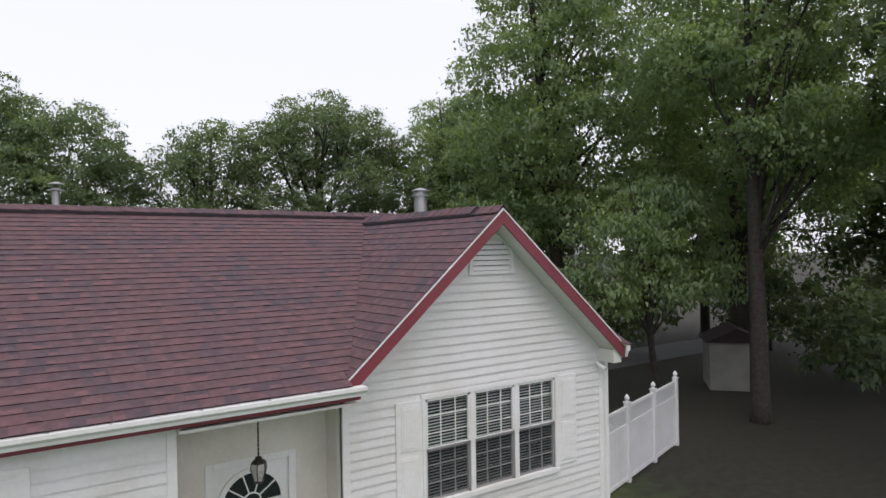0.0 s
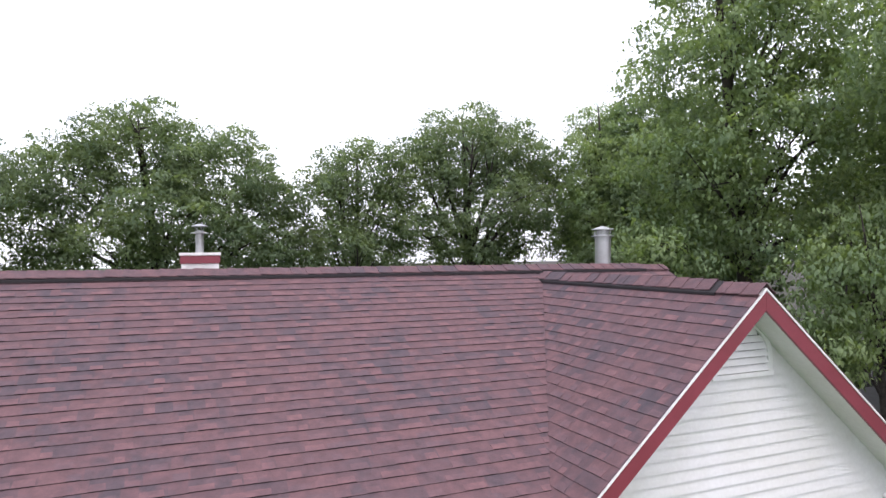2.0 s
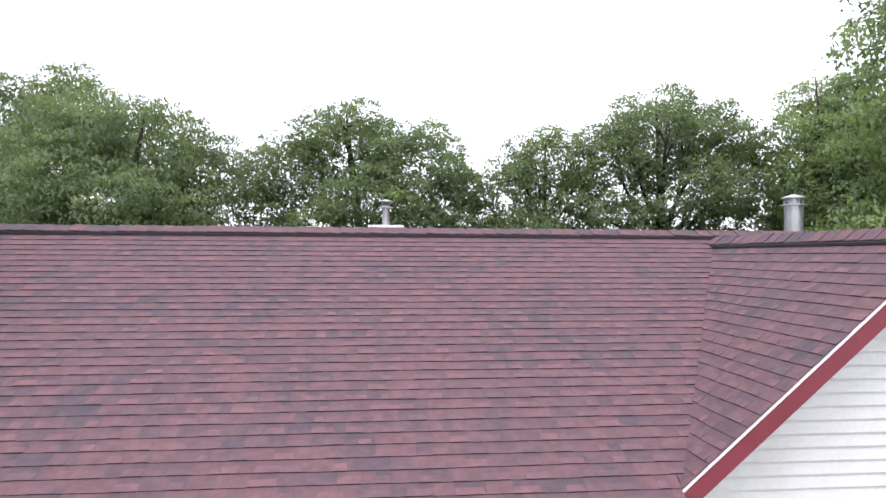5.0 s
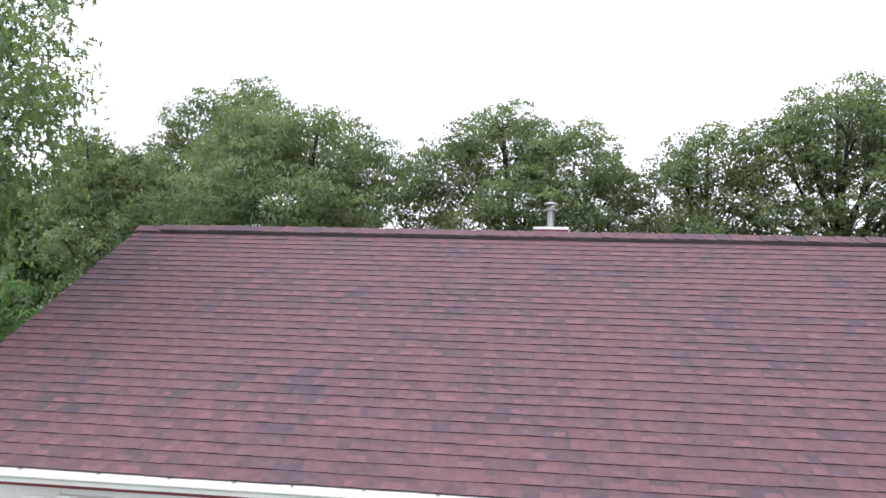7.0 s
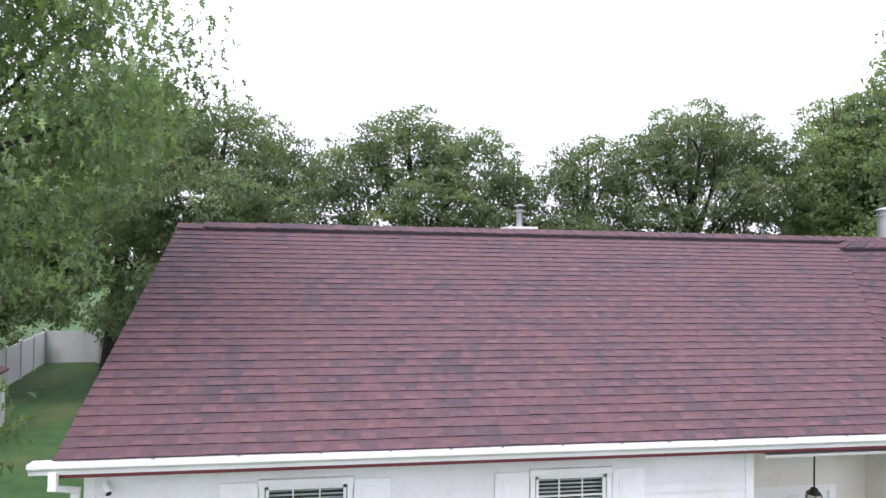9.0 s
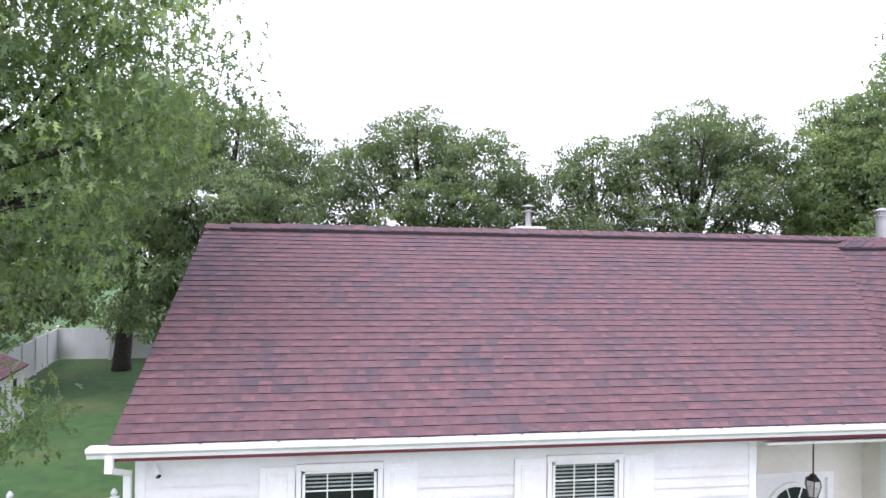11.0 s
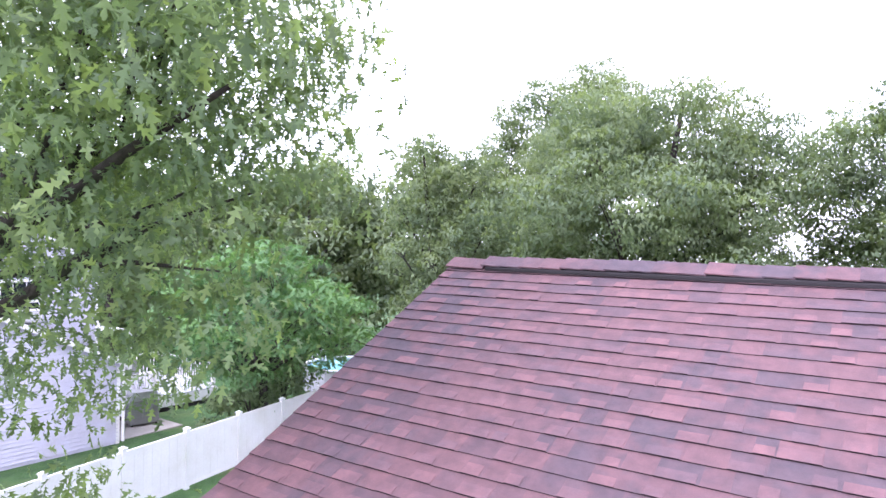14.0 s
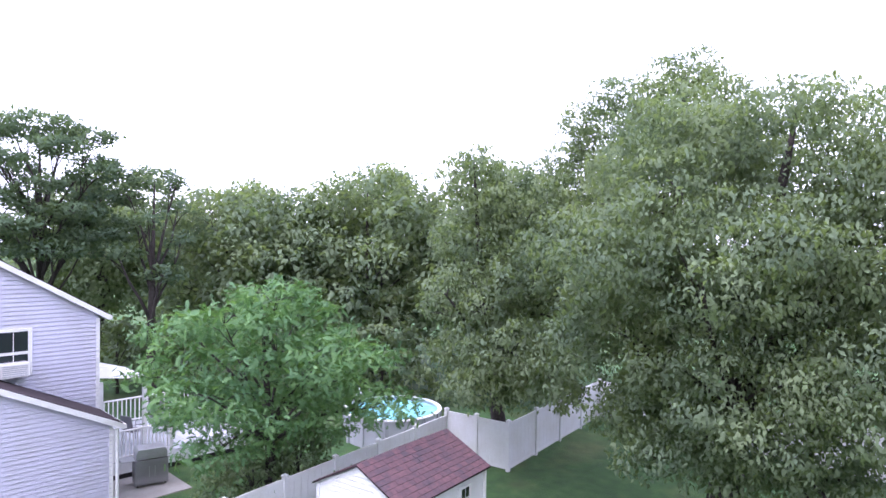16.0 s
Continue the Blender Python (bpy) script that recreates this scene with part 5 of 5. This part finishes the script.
def pine(x, y, h, r, tiers):
    """Flat plates of needles on level limbs, open between, with a rounded head."""
    lobes = [(x, y, h - .5, r * .5, r * .5, .5)]
    for i in range(tiers):
        k = (i + .5) / tiers
        a = i * 2.4
        w = r * (.35 + .5 * math.sin(math.pi * (.25 + .6 * k))) * rng.uniform(.7, 1.05)
        e = rng.uniform(.5, .8) * (1.15 - .45 * k)
        lobes.append((x + w * math.cos(a), y + w * math.sin(a), h * (.52 + .43 * k), e * r * .55, e * r * .55, .30))
    tree((x, y), lobes, LEAF_PINE, "dark pine with flat tiers of needles", rng, trunk_r=.2, leaf=.22, per_m2=7, spread=.16, each=12, limbs=tiers, droop=-.3)


pine(-31.0, 21.3, 9.7, 1.9, 9)
pine(-33.6, 17.6, 11.8, 3.4, 26)


def near_oak():
    x, y = -10.6, 7.2
    lobes = [(-9.4, 7.9, 7.6, 2.9, 2.4, 2.6), (-6.5, 9.3, 7.2, 1.45, 1.2, 1.4), (-6.2, 9.2, 8.9, 1.1, .95, 1.1), (-6.9, 8.9, 5.7, 1.3, 1.1, .8),
             (-7.6, 8.1, 3.0, 1.0, .95, .7), (-8.4, 7.4, 10.4, 2.3, 1.9, 1.5), (-8.3, 6.2, 5.6, 1.5, 1.1, 1.1), (-7.3, 7.6, 8.9, 1.4, 1.2, 1.2),
             (-8.3, 8.8, 4.4, 1.2, 1.1, .7), (-9.6, 9.8, 6.6, 1.6, 1.2, 1.5), (-11.8, 6.4, 8.0, 2.4, 2.2, 2.2), (-10.6, 8.4, 11.4, 2.2, 2.0, 1.3),
             (-7.0, 8.4, 10.1, 1.3, 1.1, 1.0), (-9.0, 6.2, 3.2, 1.2, 1.1, .8), (-8.6, 5.2, 7.6, 1.4, 1.2, 1.3), (-5.9, 9.2, 6.3, .9, .8, .8),
             (-9.5, 6.6, 9.6, 1.9, 1.7, 1.5), (-7.6, 8.9, 9.9, 1.3, 1.0, 1.0), (-8.0, 7.2, 12.0, 1.9, 1.7, 1.2), (-7.4, 9.1, 7.9, 1.3, 1.1, 1.0), (-8.0, 7.0, 7.2, 1.5, 1.2, 1.1)]
    lobes += [(-6.2, 8.9, 8.1, 1.1, 1.0, 1.1), (-6.8, 8.8, 10.0, 1.2, 1.0, 1.1), (-7.2, 9.0, 6.6, 1.1, 1.0, .8), (-8.8, 9.2, 5.6, 1.2, 1.0, .8), (-6.0, 9.0, 7.2, .9, .8, .9),
              (-8.2, 9.0, 7.6, 1.3, 1.1, 1.1), (-7.4, 8.4, 3.1, .8, .8, .6), (-6.6, 9.2, 4.9, .8, .8, .45),
              (-5.2, 7.7, 7.2, 1.05, .9, 1.3), (-5.3, 7.7, 8.9, 1.1, .9, 1.2), (-6.6, 7.4, 7.6, 1.2, .9, 1.3), (-6.3, 7.7, 5.9, .9, .8, .8), (-6.6, 7.9, 10.3, 1.2, 1.0, 1.1)]
    boughs = [([(-10.5, 7.4, 3.3), (-10.0, 8.2, 4.8), (-8.92, 8.5, 5.54), (-7.29, 8.5, 5.99), (-6.5, 8.5, 6.25), (-5.7, 8.8, 6.7)], .13),
              ([(-9.3, 8.45, 5.2), (-8.4, 8.8, 5.3), (-7.5, 9.1, 5.4), (-6.5, 9.3, 5.35)], .05), ([(-9.6, 8.4, 5.1), (-8.9, 8.2, 6.3), (-8.2, 8.1, 7.4), (-7.4, 8.3, 8.6)], .07)]
    tree((x, y), lobes, LEAF_NEAR, "large oak with lobed leaves spreading beside the roof", rng, trunk_r=.30, leaf=.135, per_m2=7.4, spread=.17, each=10, outline=LOBED,
         droop=.65, limbs=15, inner=.35, boughs=boughs)


near_oak()

# ---------------------------------------------------------------- roof shingles
EXPOSE = 0.143
rng = np.random.default_rng(77)
UNIT = {}


def tab_mesh(k):
    """A shingle tab one metre wide, lying along x and up y, a wedge thicker at its butt."""
    if k not in UNIT:
        h = (0.0085, 0.0095, 0.0105)[k]
        s = Shape()
        s.hexa([(0, 0, 0), (1, 0, 0), (1, EXPOSE + .03, 0), (0, EXPOSE + .03, 0), (0, 0, h), (1, 0, h), (1, EXPOSE + .03, .001), (0, EXPOSE + .03, .001)], 0, 1)
        UNIT[k] = s.mesh("shingle", [SHINGLE_ONE, BUTT])
    return UNIT[k]


def course(at, limits, rows, joined, singles=None):
    """Rows of tabs. at(u, s): the roof's point u along and s up the slope; limits(s): the ends of the row there."""
    for j in range(rows):
        s0 = j * EXPOSE
        s1 = s0 + EXPOSE + .03
        lo, hi = limits(s0)
        lo1, hi1 = limits(s0 + EXPOSE)
        u = min(lo, lo1) - rng.uniform(0, .25)
        end = max(hi, hi1)
        tooth = bool(rng.integers(0, 2))
        while u < end:
            w = rng.choice([.10, .13, .16, .19, .23]) * rng.uniform(.9, 1.1)
            a0, b0 = max(u, lo), min(u + w, hi)
            a1, b1 = max(u, lo1), min(u + w, hi1)
            u += w
            if b0 - a0 < .01 and b1 - a1 < .01:
                continue
            b0, b1 = max(a0, b0), max(a1, b1)
            f_tooth = rng.uniform(.40, .52)
            tooth = not tooth if rng.uniform() < .85 else tooth
            k = int(rng.integers(0, 3))
            p = [at(a0, s0), at(b0, s0), at(b1, s1), at(a1, s1)]
            nrm = (p[1] - p[0]).cross(p[3] - p[0])
            if nrm.length < 1e-6:
                nrm = (p[2] - p[3]).cross(p[3] - p[0])
            nrm.normalize()
            gap = (p[1] - p[0]) * .001
            h = (0.0085, 0.0095, 0.0105)[k]
            wave = .004 * math.sin(u * 2.1 + j * 1.7) + .002 * math.sin(u * 7.3 + j)
            drop = (p[0] - p[3]).normalized() * wave
            p[0], p[1] = p[0] + drop, p[1] + drop
            if singles is not None and a0 == a1 and b0 == b1 and singles(a0, s0):
                e1, e2 = (p[1] - p[0]) * .999, (p[3] - p[0]) / (EXPOSE + .03)
                m = Matrix(((e1.x, e2.x, nrm.x, p[0].x), (e1.y, e2.y, nrm.y, p[0].y), (e1.z, e2.z, nrm.z, p[0].z), (0, 0, 0, 1)))
                ob = part("shingle", tab_mesh(k), None, roof)
                ob.matrix_local = m
            else:
                joined.hexa([p[0], p[1] - gap, p[2], p[3], p[0] + nrm * h, p[1] - gap + nrm * h, p[2] + nrm * .001, p[3] + nrm * .001], 0, 1)
            if tooth and b0 - a0 > .06 and b1 - a1 > .06:
                # the laminated upper layer: a tooth over the lower half of the tab
                up0, up1 = (p[3] - p[0]) * f_tooth, (p[2] - p[1]) * f_tooth
                inset = (p[1] - p[0]) * rng.uniform(.0, .16)
                q = [p[0], p[1] - inset, p[1] - inset * 1.3 + up1, p[0] + inset * .3 + up0]
                low, high = nrm * (h - .001), nrm * (h * (1 - f_tooth) - .001)
                joined.hexa([q[0] + low, q[1] + low, q[2] + high, q[3] + high, q[0] + low + nrm * .0055, q[1] + low + nrm * .0055, q[2] + high + nrm * .0022, q[3] + high + nrm * .0022], 2, 1)


def slope_len(x):
    return math.hypot(RIDGE_Y - EAVE_Y, ridge_z(x) - EAVE_Z)


LIFT = -0.012
main_len = slope_len(0)


def main_at(u, s):
    y = EAVE_Y - .03 + (RIDGE_Y - EAVE_Y + .03) * s / main_len
    return Vector((u, y, main_z(u, y) + LIFT))


def main_limits(s):
    y = EAVE_Y - .03 + (RIDGE_Y - EAVE_Y + .03) * s / main_len
    if y < RAKE_Y + .02:
        return (ROOF_L - .01, 3.50)
    return (ROOF_L - .01, min(GX, max(3.50, valley_x(y) + .05)))


rows_main = int(main_len / EXPOSE)
field = Shape()
course(main_at, main_limits, rows_main, field, lambda u, s: -4.2 < u < -1.7 and 1.5 < s < 3.75)


# main slope to the right of the gable
def right_limits(s):
    y = EAVE_Y - .03 + (RIDGE_Y - EAVE_Y + .03) * s / main_len
    return (min(ROOF_R, max(GX, 2 * GX - valley_x(y) - .05)), ROOF_R + .01)


course(main_at, right_limits, rows_main, field)


# back slope
def back_at(u, s):
    y = BACK_Y + .03 - (BACK_Y - RIDGE_Y + .03) * s / main_len
    k = (BACK_Y - y) / (BACK_Y - RIDGE_Y)
    return Vector((-u, y, EAVE_Z + (ridge_z(-u) - EAVE_Z) * k + LIFT))


course(back_at, lambda s: (-ROOF_R - .01, -ROOF_L + .01), rows_main, field)

# gable slopes: rows run back along y
gable_len = math.hypot(GHALF, GZ - GEAVE)


def valley_y(x):
    z = gable_z(x)
    k = (z - EAVE_Z) / (ridge_z(x) - EAVE_Z)
    return EAVE_Y + (RIDGE_Y - EAVE_Y) * k


def gable_left(u, s):
    x = GX - GHALF - .02 + (GHALF + .02) * s / gable_len
    return Vector((x, -u, gable_z(x) + LIFT + .002))


def gable_left_lim(s):
    x = GX - GHALF - .02 + (GHALF + .02) * s / gable_len
    return (-max(RAKE_Y, min(RIDGE_Y - .1, valley_y(x) + .04)), -(RAKE_Y - .015))


def gable_right(u, s):
    x = GX + GHALF + .02 - (GHALF + .02) * s / gable_len
    return Vector((x, u, gable_z(x) + LIFT + .002))


def gable_right_lim(s):
    x = GX + GHALF + .02 - (GHALF + .02) * s / gable_len
    return (RAKE_Y - .015, max(RAKE_Y, min(RIDGE_Y - .1, valley_y(x) + .04)))


rows_g = int(gable_len / EXPOSE)
course(gable_left, gable_left_lim, rows_g, field)
course(gable_right, gable_right_lim, rows_g, field)
tagged(part("shingle_field", field, [SHINGLE, BUTT, TOOTH], roof), kind="stuff")


# ---------------------------------------------------------------- ridge vents and caps
def ridge_run(p0, p1, slope, vent_from, vent_to, half=.158):
    p0, p1 = Vector(p0), Vector(p1)
    d = (p1 - p0).normalized()
    side = d.cross(Vector((0, 0, 1))).normalized()
    length = (p1 - p0).length
    v = Shape()
    a, b = p0 + d * vent_from, p0 + d * vent_to
    w, th = half + .010, .026
    for sg in (-1, 1):
        e = side * sg * w + Vector((0, 0, -slope * w))
        up = Vector((0, 0, th))
        q = [a, b, b + e, a + e]
        if sg < 0:
            q = q[::-1]
        q = [x + Vector((0, 0, .006)) for x in q]
        v.hexa(q[::-1] + [x + up for x in q[::-1]])
    part("ridge_vent", v, DARK, roof, "dark ridge vent")
    s = 0.0
    n = 0
    while s < length - .02:
        e = min(s + .215, length + .01)
        vented = vent_from - .1 < s < vent_to - .1
        lift = .038 if vented else .014
        c = Shape()
        w = half
        o = rng.uniform(-.004, .004)
        for sg in (-1, 1):
            f = side * sg * w + Vector((0, 0, -slope * w))
            A, B = p0 + d * s, p0 + d * e
            l0, l1 = Vector((0, 0, lift + .010 + o)), Vector((0, 0, lift + o))
            q = [A + l0, B + l1, B + f + l1, A + f + l0]
            if sg < 0:
                q = q[::-1]
            t = Vector((0, 0, .009))
            q = q[::-1]
            c.hexa(q + [x + t for x in q])
        part("ridge_cap", c, SHINGLE_ONE, roof)
        s += .20
        n += 1


ridge_run((ROOF_L - .02, RIDGE_Y, ridge_z(ROOF_L)), (ROOF_R + .02, RIDGE_Y, ridge_z(ROOF_R)), (ridge_z(0) - EAVE_Z) / (RIDGE_Y - EAVE_Y), .45, ROOF_R - ROOF_L - .45)
ridge_run((GX, RAKE_Y - .02, GZ), (GX, 11.16, GZ + .01), GSLOPE, .52, 4.0, .125)
